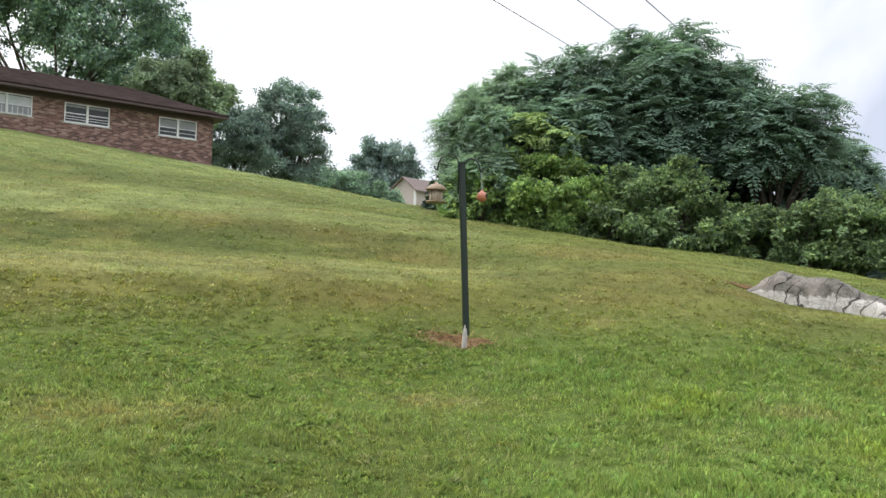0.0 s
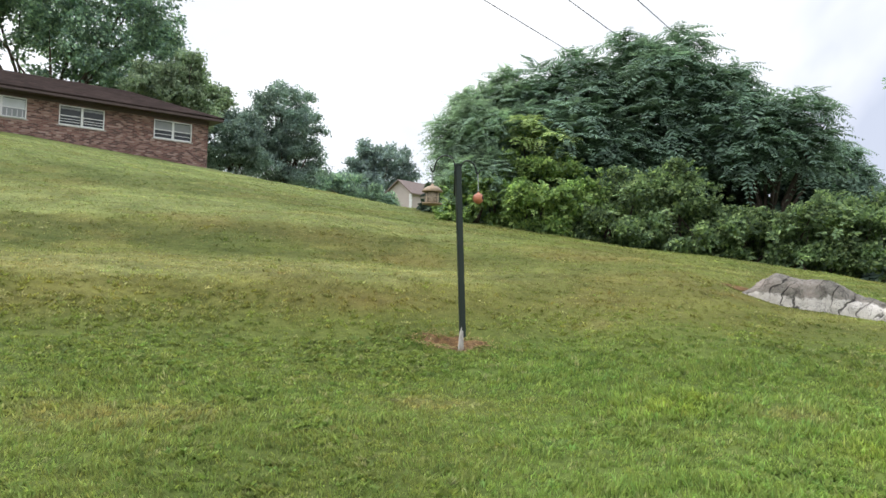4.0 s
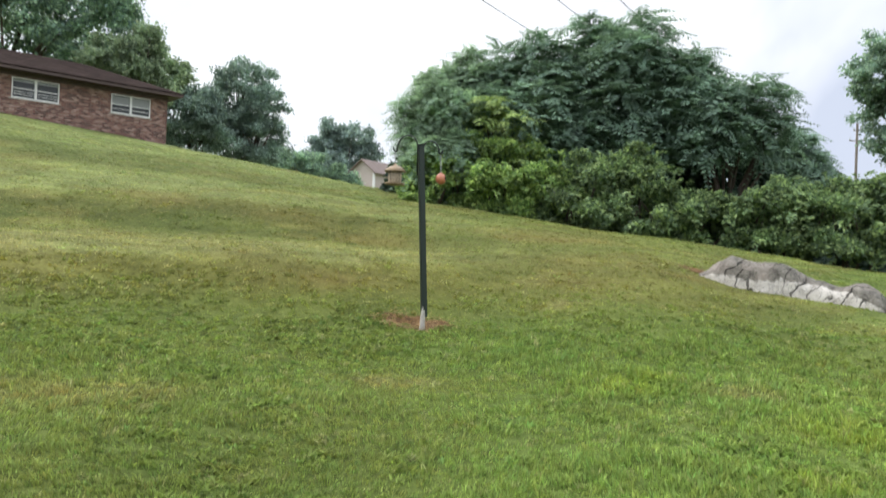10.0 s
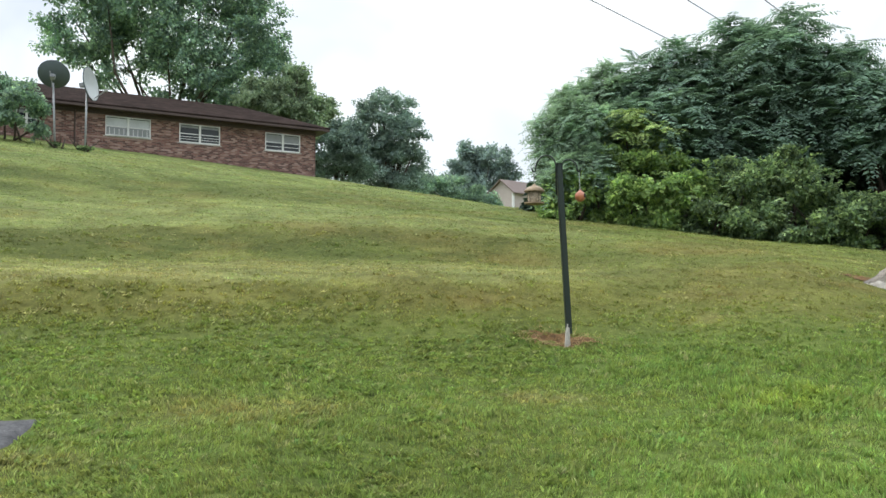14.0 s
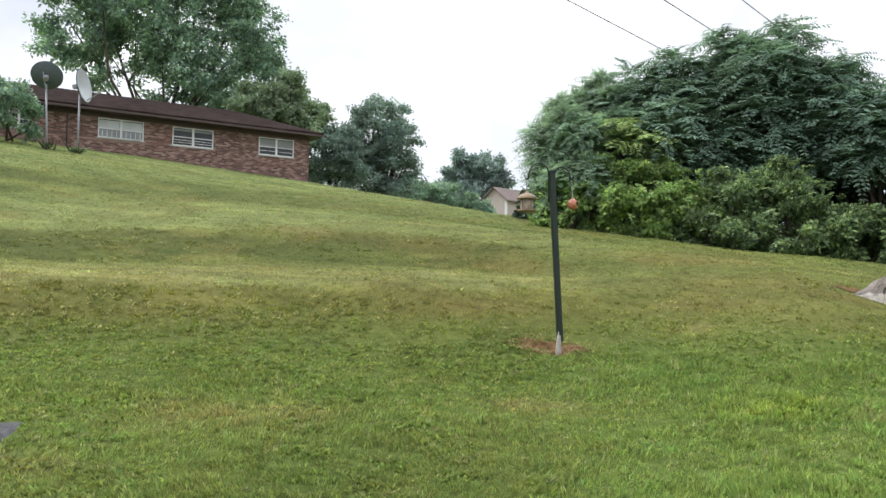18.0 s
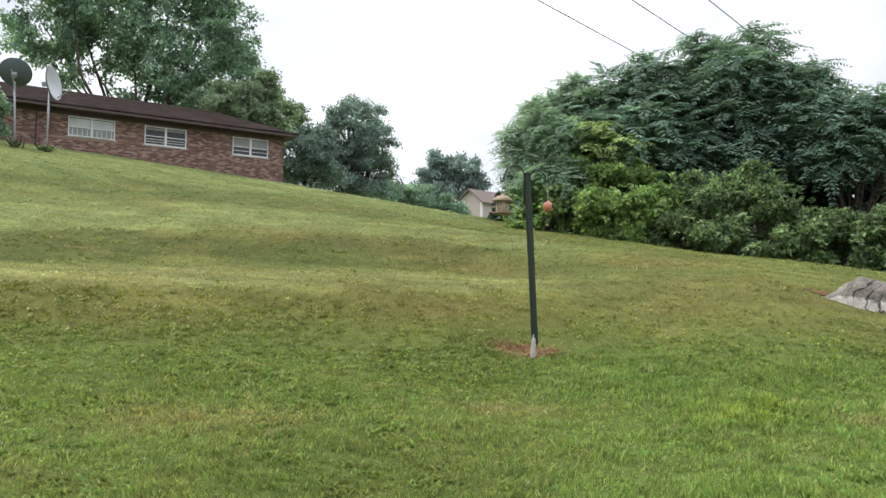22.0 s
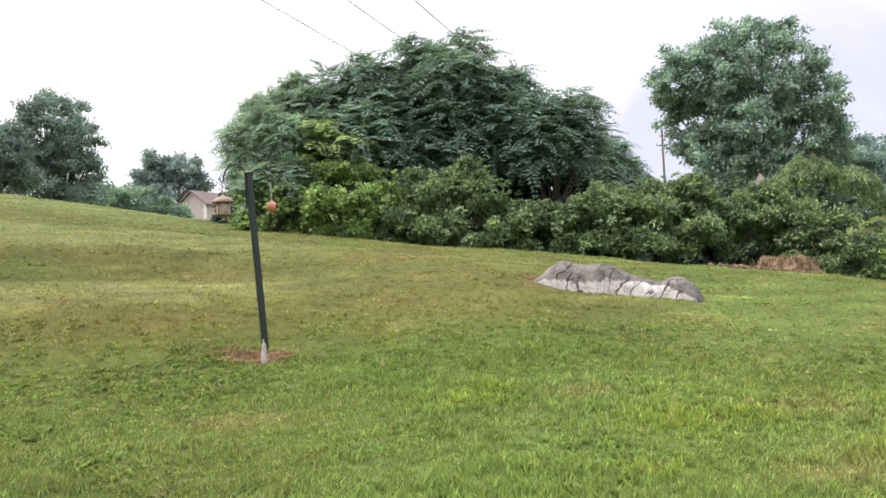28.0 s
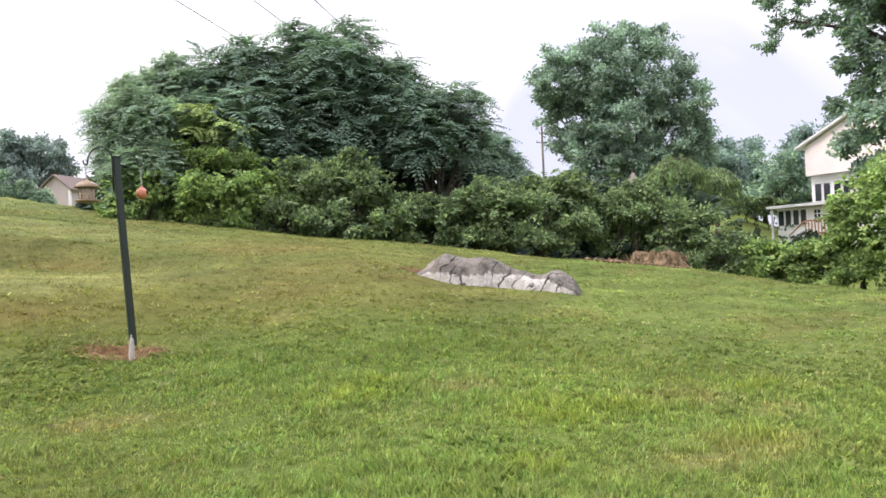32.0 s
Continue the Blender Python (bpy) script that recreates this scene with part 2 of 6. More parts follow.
def make_rock():
    """Grey lichened limestone whose lately uncovered foot is white (u of the map runs along it, v from foot to crest)."""
    m = Mat("limestone", 0.9, 0.0, 0.2)
    uv = m.n.new("ShaderNodeUVMap")
    sep = m.n.new("ShaderNodeSeparateXYZ")
    m.l.new(uv.outputs[0], sep.inputs[0])
    wob = m.calc("MULTIPLY", m.calc("SUBTRACT", m.noise(4.2, 5.0, 0.7), 0.5), 0.55)
    v = m.calc("ADD", sep.outputs[1], wob)
    old = m.ramp(v, [(0.38, 0.0), (0.44, 1.0)])
    grey = m.ramp(m.noise(8.0, 6.0, 0.72), [(0.3, (0.058, 0.054, 0.045)), (0.46, (0.142, 0.131, 0.111)), (0.72, (0.265, 0.247, 0.21))])
    grey = m.mix(m.ramp(m.noise(2.2, 3.0), [(0.5, 0.0), (0.7, 0.6)]), grey, (0.33, 0.28, 0.24))
    white = m.ramp(m.noise(6.0, 5.0, 0.65), [(0.3, (0.37, 0.34, 0.30)), (0.58, (0.60, 0.565, 0.515))])
    c = m.mix(old, white, grey)
    # slanting joints split the stone
    slant = m.calc("ADD", m.calc("SUBTRACT", m.calc("MULTIPLY", sep.outputs[0], 4.6), m.calc("MULTIPLY", sep.outputs[1], 1.1)), m.calc("MULTIPLY", m.noise(2.6, 3.0, 0.6), 2.4))
    line = m.ramp(m.calc("PINGPONG", slant, 0.5), [(0.0, 0.10), (0.05, 0.35), (0.10, 1.0)])
    crack = m.noise(3.4, 3.0, 0.55, stretch=(2.0, 2.0, 1.1), distort=1.0)
    line2 = m.ramp(crack, [(0.480, 1.0), (0.496, 0.6), (0.504, 0.6), (0.520, 1.0)])
    half = m.ramp(m.noise(1.7, 2.0), [(0.42, 0.0), (0.55, 1.0)])
    line = m.mix(half, (1.0, 1.0, 1.0), line)
    line = m.mix(1.0, line, line2, "MULTIPLY")
    c = m.mix(1.0, c, line, "MULTIPLY")
    m.color(c)
    h = m.mix(0.4, m.noise(9.0, 6.0, 0.7), line)
    return m.bump(h, 0.9, 0.05).m


def make_two(name, a, b, scale, rough=0.9, strength=0.6, dist=0.02, detail=5.0):
    m = Mat(name, rough, 0.0, 0.15)
    k = m.noise(scale, detail, 0.65)
    c = m.mix(1.0, m.ramp(k, [(0.3, a), (0.7, b)]), m.ramp(m.noise(scale * 7, 3.0), [(0.3, 0.7), (0.7, 1.1)]), "MULTIPLY")
    m.color(c)
    return m.bump(k, strength, dist).m


def make_glass():
    m = Mat("window_glass", 0.06, 0.0, 0.35)
    m.color((0.03, 0.035, 0.04))
    k = m.noise(1.3, 2.0)
    return m.bump(k, 0.04, 0.02).m


LAWN = make_lawn()
BLADE = make_blades()
BRICK, SHINGLE, GLASS, ROCK = make_brick(), make_shingle(), make_glass(), make_rock()
WHITE = plain("white_paint", (0.78, 0.78, 0.77), 0.45)
BROWN_TRIM = plain("dark_brown_paint", (0.075, 0.048, 0.040), 0.55)
BLIND = plain("pale_blind", (0.60, 0.62, 0.64), 0.7)
SHADE = plain("grey_blind", (0.30, 0.31, 0.32), 0.7)
GREEN_POST = plain("dark_green_powder_coat", (0.020, 0.032, 0.024), 0.5, 0.0, 0.35)
BARE_WOOD = make_two("weathered_grey_wood", (0.36, 0.33, 0.29), (0.58, 0.55, 0.50), 14.0)
HOOK = plain("black_iron", (0.03, 0.035, 0.033), 0.5, 0.3)
COPPER = plain("tarnished_copper", (0.30, 0.215, 0.125), 0.5, 0.15, 0.4, 40.0, 0.3, 9.0)
SEED = make_two("bird_seed", (0.20, 0.15, 0.10), (0.56, 0.47, 0.35), 45.0)
TERRACOTTA = plain("orange_glaze", (0.52, 0.185, 0.095), 0.35, 0.0, 0.5, 70.0, 0.2, 8.0)
DARK_HOLE = plain("dark_opening", (0.02, 0.015, 0.012), 0.9)
WIRE = plain("grey_wire", (0.42, 0.44, 0.41), 0.5, 0.6)
SOIL = make_two("red_clay_soil", (0.050, 0.028, 0.014), (0.215, 0.125, 0.052), 9.0, 0.95, 0.8, 0.03)
STRAW = make_two("dry_straw", (0.30, 0.19, 0.085), (0.48, 0.34, 0.17), 25.0)
ASPHALT = make_two("worn_asphalt", (0.055, 0.054, 0.055), (0.125, 0.122, 0.122), 9.0, 0.9, 0.5, 0.01)
BARK = make_bark("grey_brown_bark", (0.045, 0.036, 0.028), (0.13, 0.105, 0.085))
POLE_WOOD = make_bark("pole_wood", (0.12, 0.10, 0.085), (0.24, 0.21, 0.18))
STUMP_WOOD = make_bark("rotten_stump_wood", (0.048, 0.033, 0.019), (0.28, 0.198, 0.115))
CABLE = plain("cable", (0.05, 0.05, 0.055), 0.6)
DISH_BACK = plain("dark_grey_mesh", (0.12, 0.145, 0.165), 0.6, 0.2)
DISH_FACE = plain("light_grey_enamel", (0.48, 0.50, 0.50), 0.45)
GALV = plain("galvanised_steel", (0.33, 0.335, 0.34), 0.55, 0.3)
SIDING_PINK = make_siding("pale_pink_siding", (0.80, 0.72, 0.68))
SIDING_WHITE = make_siding("white_siding", (0.78, 0.77, 0.75))
SIDING_BEIGE = make_siding("beige_siding", (0.40, 0.345, 0.315))
DECK = make_two("reddish_deck_wood", (0.30, 0.15, 0.085), (0.46, 0.26, 0.16), 8.0)
ROOF_FAR = plain("weathered_brown_shingle", (0.20, 0.155, 0.135), 0.9)
LEAF_PINNATE = leaf_mat("pinnate_leaf", (0.152, 0.225, 0.178), (0.197, 0.295, 0.220), (0.268, 0.391, 0.268))
LEAF_YOUNG = leaf_mat("young_pinnate_leaf", (0.230, 0.327, 0.117), (0.298, 0.396, 0.152), (0.515, 0.630, 0.244))
LEAF_SHRUB = leaf_mat("shrub_leaf", (0.088, 0.127, 0.079), (0.190, 0.282, 0.138), (0.375, 0.483, 0.207))
LEAF_VINE = leaf_mat("vine_leaf", (0.131, 0.206, 0.089), (0.284, 0.420, 0.153), (0.533, 0.680, 0.224))
LEAF_FEATHER = leaf_mat("feathery_leaf", (0.219, 0.307, 0.257), (0.312, 0.435, 0.309), (0.431, 0.579, 0.393))
LEAF_LOCUST = leaf_mat("locust_leaf", (0.198, 0.267, 0.193), (0.288, 0.374, 0.244), (0.438, 0.517, 0.333), scale=0.25)
LEAF_WILLOW = leaf_mat("willow_leaf", (0.136, 0.206, 0.093), (0.192, 0.284, 0.119), (0.264, 0.370, 0.153))
# maple to distant leaves: aerial haze put into the colours as grey and blue
LEAF_MAPLE = leaf_mat("maple_leaf", (0.178, 0.268, 0.234), (0.302, 0.426, 0.334), (0.478, 0.590, 0.482), scale=0.25)
LEAF_OAK = leaf_mat("oak_leaf", (0.187, 0.276, 0.251), (0.282, 0.413, 0.309), (0.455, 0.606, 0.399), scale=0.25)
LEAF_FAR_HAZE = leaf_mat("far_haze_leaf", (0.177, 0.251, 0.251), (0.235, 0.328, 0.304), (0.306, 0.415, 0.353), scale=0.12)
LEAF_HAZE = leaf_mat("haze_leaf", (0.178, 0.250, 0.228), (0.263, 0.354, 0.318), (0.389, 0.485, 0.426), scale=0.2)
LEAF_DISTANT_HAZE = leaf_mat("distant_haze_leaf", (0.216, 0.294, 0.294), (0.288, 0.372, 0.366), (0.360, 0.456, 0.432), scale=0.12)
LEAF_DARK = leaf_mat("dark_leaf", (0.040, 0.062, 0.050), (0.066, 0.100, 0.074), (0.100, 0.144, 0.098), scale=0.2)


# ---- builders ----
def smooth(t):
    t = np.clip(t, 0, 1)
    return t * t * (3 - 2 * t)


BEARING = [-180, -90, -40, -36, -26, -17, -10, -2, 6, 13, 22, 30, 36, 42, 44.3, 47, 53, 65, 90, 180]
CREST_EL = [2, 5, 8.9, 8.75, 8.0, 7.0, 6.0, 4.75, 3.5, 2.4, 1.5, 0.2, -0.35, -1.2, -1.7, -2.3, -2.9, -3.4, -3.5, 2]
CREST_AT = [40, 40, 38, 38, 39.5, 41, 34, 26, 22, 21, 20, 19.5, 19.5, 19, 18.5, 18, 17, 17, 17, 40]
FOOT = [0.3, 0.5, 0.8, 0.8, 0.78, 0.76, 0.74, 0.74, 0.74, 0.73, 0.70, 0.64, 0.52, 0.42, 0.38, 0.34, 0.28, 0.2, 0.1, 0.3]
FAR_EL = [1, 2, 6, 6, 6, 5, 4, 3, 2, 1, 0.5, 0.5, 0.8, 1.6, 2.7, 1.3, 1.0, 0.5, 0.5, 1]


# the bank's profile by bearing: for each break of slope its distance and its rise as seen from the standing point
BANK_B = [-45, -36, -22, -14, -8, -2, 6, 14, 22]
BANK = [([9.5, 9.5, 9.4, 9.4, 9.4, 9.4, 9.5, 9.8, 10.2], [-4.15, -4.17, -4.4, -4.36, -4.25, -4.2, -4.4, -4.05, -3.4]),
        ([11.2, 11.2, 11.0, 11.0, 11.0, 11.2, 11.8, 12.4, 12.4], [-0.58, -0.55, -0.42, -0.33, -0.28, -0.40, -0.75, -0.50, -0.75]),
        ([14.2, 14.2, 14.0, 14.0, 13.8, 13.6, 13.6, 14.0, 14.0], [0.82, 0.82, 0.98, 0.92, 0.70, 0.50, 0.70, 0.75, 0.30]),
        ([16.6, 16.6, 16.6, 16.6, 16.4, 16.2, 16.0, 16.0, 16.0], [2.90, 2.95, 3.50, 3.60, 3.45, 2.75, 2.0, 1.45, 0.75]),
        ([21.2, 21.2, 21.0, 20.5, 19.8, 19.0, 18.5, 18.0, 18.0], [5.00, 5.05, 5.10, 4.75, 4.30, 3.60, 2.80, 1.90, 1.10]),
        ([25.0, 25.0, 25.0, 25.0, 24.0, 22.5, 20.5, 19.5, 19.0], [7.30, 7.35, 6.45, 5.75, 4.95, 4.15, 3.25, 2.20, 1.30])]


def bank_breaks(b):
    """Distances and rises of the breaks of slope at bearing b."""
    rs = [np.interp(b, BANK_B, r) + 0.10 * np.sin(0.31 * b + 1.3 * k) + 0.06 * np.sin(0.83 * b + 2.1 * k) for k, (r, e) in enumerate(BANK)]
    es = [np.interp(b, BANK_B, e) for r, e in BANK]
    return rs, es


def ground(x, y):
    """Height of the lawn and the land beyond: a hollow, three mown terraces on a bank, a crest."""
    x, y = np.asarray(x, float), np.asarray(y, float)
    r, b = np.hypot(x, y), np.degrees(np.arctan2(x, y))
    at_crest = np.interp(b, BEARING, CREST_AT)
    top = EYE + at_crest * np.tan(np.radians(np.interp(b, BEARING, CREST_EL)))
    foot = np.interp(b, BEARING, FOOT)
    near = foot * (np.minimum(r, 8.8) / 8.8) ** 1.35
    s = np.clip((r - 8.8) / (at_crest - 8.8), 0, 1)
    s = s + 0.10 * np.sin(np.pi * s) * s
    even = near + (top - foot) * s
    # terraced on the left and in front, an even slope to the right of the outcrop
    rs, es = bank_breaks(b)
    rs = [np.full_like(r, 8.8)] + rs + [at_crest]
    zs = [foot] + [EYE + q * np.tan(np.radians(e)) for q, e in zip(rs[1:-1], es)] + [top]
    stepped = np.zeros_like(r)
    for off, share in ((-0.34, 0.2), (-0.12, 0.3), (0.12, 0.3), (0.34, 0.2)):
        h = foot * 1.0
        for k in range(len(rs) - 1):
            h = h + np.clip((r + off - rs[k]) / (rs[k + 1] - rs[k]), 0, 1) * (zs[k + 1] - zs[k])
        stepped = stepped + share * h
    stepped = stepped + near - foot
    w = np.maximum(smooth((b - 16) / 9), smooth((-62 - b) / 25))
    z = stepped * (1 - w) + even * w
    past = np.maximum(r - at_crest, 0)
    drop = np.where(b < -14, 0.0, 1.0) * smooth((b + 16) / 12)
    beyond = top - np.minimum(past * 0.10, 2.2) * drop
    land = EYE + np.minimum(r, 110) * np.tan(np.radians(np.interp(b, BEARING, FAR_EL)))
    k = smooth((r - at_crest - 14) / 50)
    z = np.where(past > 0, beyond * (1 - k) + land * k, z)
    bumps = 0.02 * np.sin(1.7 * x + 0.6 * y) * np.sin(1.3 * y - 0.4 * x) + 0.012 * np.sin(3.9 * x + 1.1) * np.sin(3.1 * y)
    hollow = -0.04 * np.exp(-((x - 0.25) ** 2 + (y - 8.75) ** 2) / 0.12) - 0.09 * np.exp(-((x - 0.10) ** 2 + (y - 9.02) ** 2) / 0.02)
    return z + bumps * smooth(r / 4) + hollow


def gz(x, y):
    return float(ground(x, y))


def spot(bearing, distance, up=0.0):
    """A place by bearing and distance from the camera, chosen to fit its view, on the ground or above it."""
    x, y = distance * math.sin(radians(bearing)), distance * math.cos(radians(bearing))
    return Vector((x, y, gz(x, y) + up))


def rise(bearing, distance, el):
    """A place by bearing, distance and elevation angle."""
    return Vector((distance * math.sin(radians(bearing)), distance * math.cos(radians(bearing)), EYE + distance * math.tan(radians(el))))


def link(name, me, parent=None, label=""):
    ob = new(name, me)
    if parent:
        ob.parent = parent
    if label:
        ob["label"] = label
    return ob


def part(name, bm, material, parent=None, label="", shade=False):
    me = bpy.data.meshes.new(name)
    bm.to_mesh(me)
    bm.free()
    me.materials.append(material)
    if shade:
        me.polygons.foreach_set("use_smooth", [True] * len(me.polygons))
    return link(name, me, parent, label)


def raw_mesh(name, verts, faces, material, shade=False):
    """A mesh from arrays: verts (n, 3), faces (m, k)."""
    me = bpy.data.meshes.new(name)
    verts, faces = np.asarray(verts, np.float32), np.asarray(faces, np.int32)
    m, k = faces.shape
    me.vertices.add(len(verts))
    me.vertices.foreach_set("co", verts.ravel())
    me.loops.add(m * k)
    me.loops.foreach_set("vertex_index", faces.ravel())
    me.polygons.add(m)
    me.polygons.foreach_set("loop_start", np.arange(0, m * k, k, dtype=np.int32))
    if shade:
        me.polygons.foreach_set("use_smooth", np.ones(m, bool))
    me.update(calc_edges=True)
    me.materials.append(material)
    return me


def box(bm, size, m=Matrix(), bevel=0.0):
    geom = bmesh.ops.create_cube(bm, size=1.0, matrix=m @ Matrix.Diagonal((*size, 1)))
    if bevel:
        edges = list({e for v in geom["verts"] for e in v.link_edges})
        bmesh.ops.bevel(bm, geom=edges, offset=bevel, segments=2, affect="EDGES")
    return bm


def boxed(size, m=Matrix(), bevel=0.0):
    return box(bmesh.new(), size, m, bevel)


def lathe(profile, segments=24, m=Matrix()):
    """A turned body from (radius, height) pairs."""
    bm = bmesh.new()
    rings = []
    for rad, h in profile:
        rings.append([bm.verts.new(m @ Vector((max(rad, 1e-4) * math.cos(a), max(rad, 1e-4) * math.sin(a), h))) for a in (2 * math.pi * k / segments for k in range(segments))])
    for lo, hi in zip(rings, rings[1:]):
        for k in range(segments):
            bm.faces.new((lo[k], lo[(k + 1) % segments], hi[(k + 1) % segments], hi[k]))
    bm.faces.new(rings[0][::-1])
    bm.faces.new(rings[-1])
    bmesh.ops.recalc_face_normals(bm, faces=bm.faces)
    return bm


def tube_into(bm, points, radii, sides=8):
    points = [Vector(p) for p in points]
    if isinstance(radii, (int, float)):
        radii = [radii] * len(points)
    rings = []
    side = None
    for k, p in enumerate(points):
        d = (points[min(k + 1, len(points) - 1)] - points[max(k - 1, 0)]).normalized()
        if side is None:
            side = d.orthogonal().normalized()
        side = (side - d * side.dot(d)).normalized()
        other = d.cross(side)
        rings.append([bm.verts.new(p + (side * math.cos(a) + other * math.sin(a)) * radii[k]) for a in (2 * math.pi * q / sides for q in range(sides))])
    for lo, hi in zip(rings, rings[1:]):
        for q in range(sides):
            bm.faces.new((lo[q], lo[(q + 1) % sides], hi[(q + 1) % sides], hi[q]))
    bm.faces.new(rings[0][::-1])
    bm.faces.new(rings[-1])
    return bm


def tube(points, radii, sides=8):
    return tube_into(bmesh.new(), points, radii, sides)


def empty(name, at, label, category, group="", rz=0.0, kind=""):
    ob = new(name)
    ob.matrix_world = pose(*at, 0, 0, rz)
    bpy.context.view_layer.update()
    return tagged(ob, label, category, group, kind)


def adopt(ob, parent):
    """Keep a part where its world coordinates put it, under its thing."""
    ob.parent = parent
    ob.matrix_parent_inverse = parent.matrix_basis.inverted()
    return ob


def under(ob, holder, thing):
    """Hang a piece under a part of a thing, where its world coordinates put it."""
    ob.parent = holder
    ob.matrix_parent_inverse = (thing.matrix_basis @ holder.matrix_parent_inverse).inverted()
    return ob


# ---- foliage ----
def unit(v):
    return v / (np.linalg.norm(v, axis=-1, keepdims=True) + 1e-9)


def leaf_quads(centre, direction, normal, length, width):
    """Diamond leaves, folded a little along the rib: 4 corners each."""
    side = unit(np.cross(normal, direction))
    tip = centre + direction * length[:, None]
    mid = centre + direction * (0.45 * length[:, None])
    lift = normal * (0.12 * width[:, None])
    a = mid + side * width[:, None] * 0.5 + lift
    b = mid - side * width[:, None] * 0.5 + lift
    v = np.stack([centre, a, tip, b], 1).reshape(-1, 3)
    return v, np.arange(len(v)).reshape(-1, 4)


def budded(rng, lobes, buds=5, core=0.90, reach=0.70):
    """Each lobe of a crown breaks up into smaller heads on its outside, as boughs do."""
    out = []
    for c, r in lobes:
        s = np.array(r if hasattr(r, "__len__") else (r,) * 3, float)
        out.append((tuple(c), tuple(s * core)))
        for d in unit(rng.normal(size=(buds, 3)) + np.array([0, -0.35, 0.25])):
            out.append((tuple(np.array(c) + d * s * reach * rng.uniform(0.88, 1.14)), tuple(s * rng.uniform(0.26, 0.46))))
    return out


def crown_points(rng, lobes, count, shell=0.35, clump=0.32, tight=12):
    """Points in the outer shell of several ellipsoids, with the outward way; those deep inside another lobe are dropped."""
    lobes = budded(rng, lobes)
    c = np.array([l[0] for l in lobes], float)
    count = max(count // tight, 4)
    s = np.array([l[1] for l in lobes], float)
    wt = s[:, 0] * s[:, 2]
    k = rng.choice(len(lobes), count, p=wt / wt.sum())
    d = unit(rng.normal(size=(count, 3)))
    rad = 1 - shell * rng.random(count) ** 1.5
    p = c[k] + d * s[k] * (rad * rng.uniform(0.92, 1.1, count))[:, None]
    inside = np.zeros(count, bool)
    for q in range(len(lobes)):
        e = np.linalg.norm((p - c[q]) / s[q], axis=1)
        inside |= (e < 0.62) & (k != q)
    p, d, k = p[~inside], d[~inside], k[~inside]
    # every branch end carries a loose clump of sprays
    q = np.repeat(np.arange(len(p)), tight)
    e = unit(rng.normal(size=(len(q), 3)) + 0.5 * d[q])
    far = np.maximum(s[k].mean(1), 0.45)[q] * clump * rng.uniform(0.25, 1.0, len(q)) * np.repeat(rng.uniform(0.6, 1.4, len(p)), tight)
    return p[q] + e * far[:, None], unit(e + 0.6 * d[q])


def whorl_points(rng, lobes, count, apart, lo=0.94, hi=1.08):
    """Branch tips spread evenly over the outside of a crown, no two closer than apart."""
    c = np.array([l[0] for l in lobes], float)
    s = np.array([l[1] if hasattr(l[1], "__len__") else (l[1],) * 3 for l in lobes], float)
    wt = s[:, 0] * s[:, 2]
    k = rng.choice(len(lobes), count * 14, p=wt / wt.sum())
    d = unit(rng.normal(size=(count * 14, 3)) + np.array([0, -0.25, 0.3]))
    p = c[k] + d * s[k] * rng.uniform(lo, hi, len(k))[:, None]
    keep = []
    for i in range(len(p)):
        if (np.linalg.norm((p[i] - c) / s, axis=1) < lo - 0.2).any():
            continue
        if keep and (np.linalg.norm(p[keep] - p[i], axis=1) < apart).any():
            continue
        keep.append(i)
        if len(keep) >= count:
            break
    return p[keep], d[keep]


def clump_leaves(rng, p, out, per, spread, size, droop=0.3, flat=0.6):
    """Sprays of single leaves round every point."""
    n = len(p)
    base = np.repeat(p, per, 0)
    way = np.repeat(out, per, 0)
    off = unit(rng.normal(size=(n * per, 3))) * (1.75 * spread * rng.random(n * per) ** 0.55)[:, None]
    off[:, 2] *= 0.6
    d = unit(way * 0.7 + rng.normal(size=base.shape) * 0.8 + np.array([0, 0, -droop]))
    nm = unit(rng.normal(size=base.shape) * (1 - flat) + np.array([0, 0, flat]) + way * 0.45)
    ln = size * rng.uniform(0.65, 1.35, n * per)
    return leaf_quads(base + off, d, nm, ln, ln * rng.uniform(0.45, 0.75, n * per))


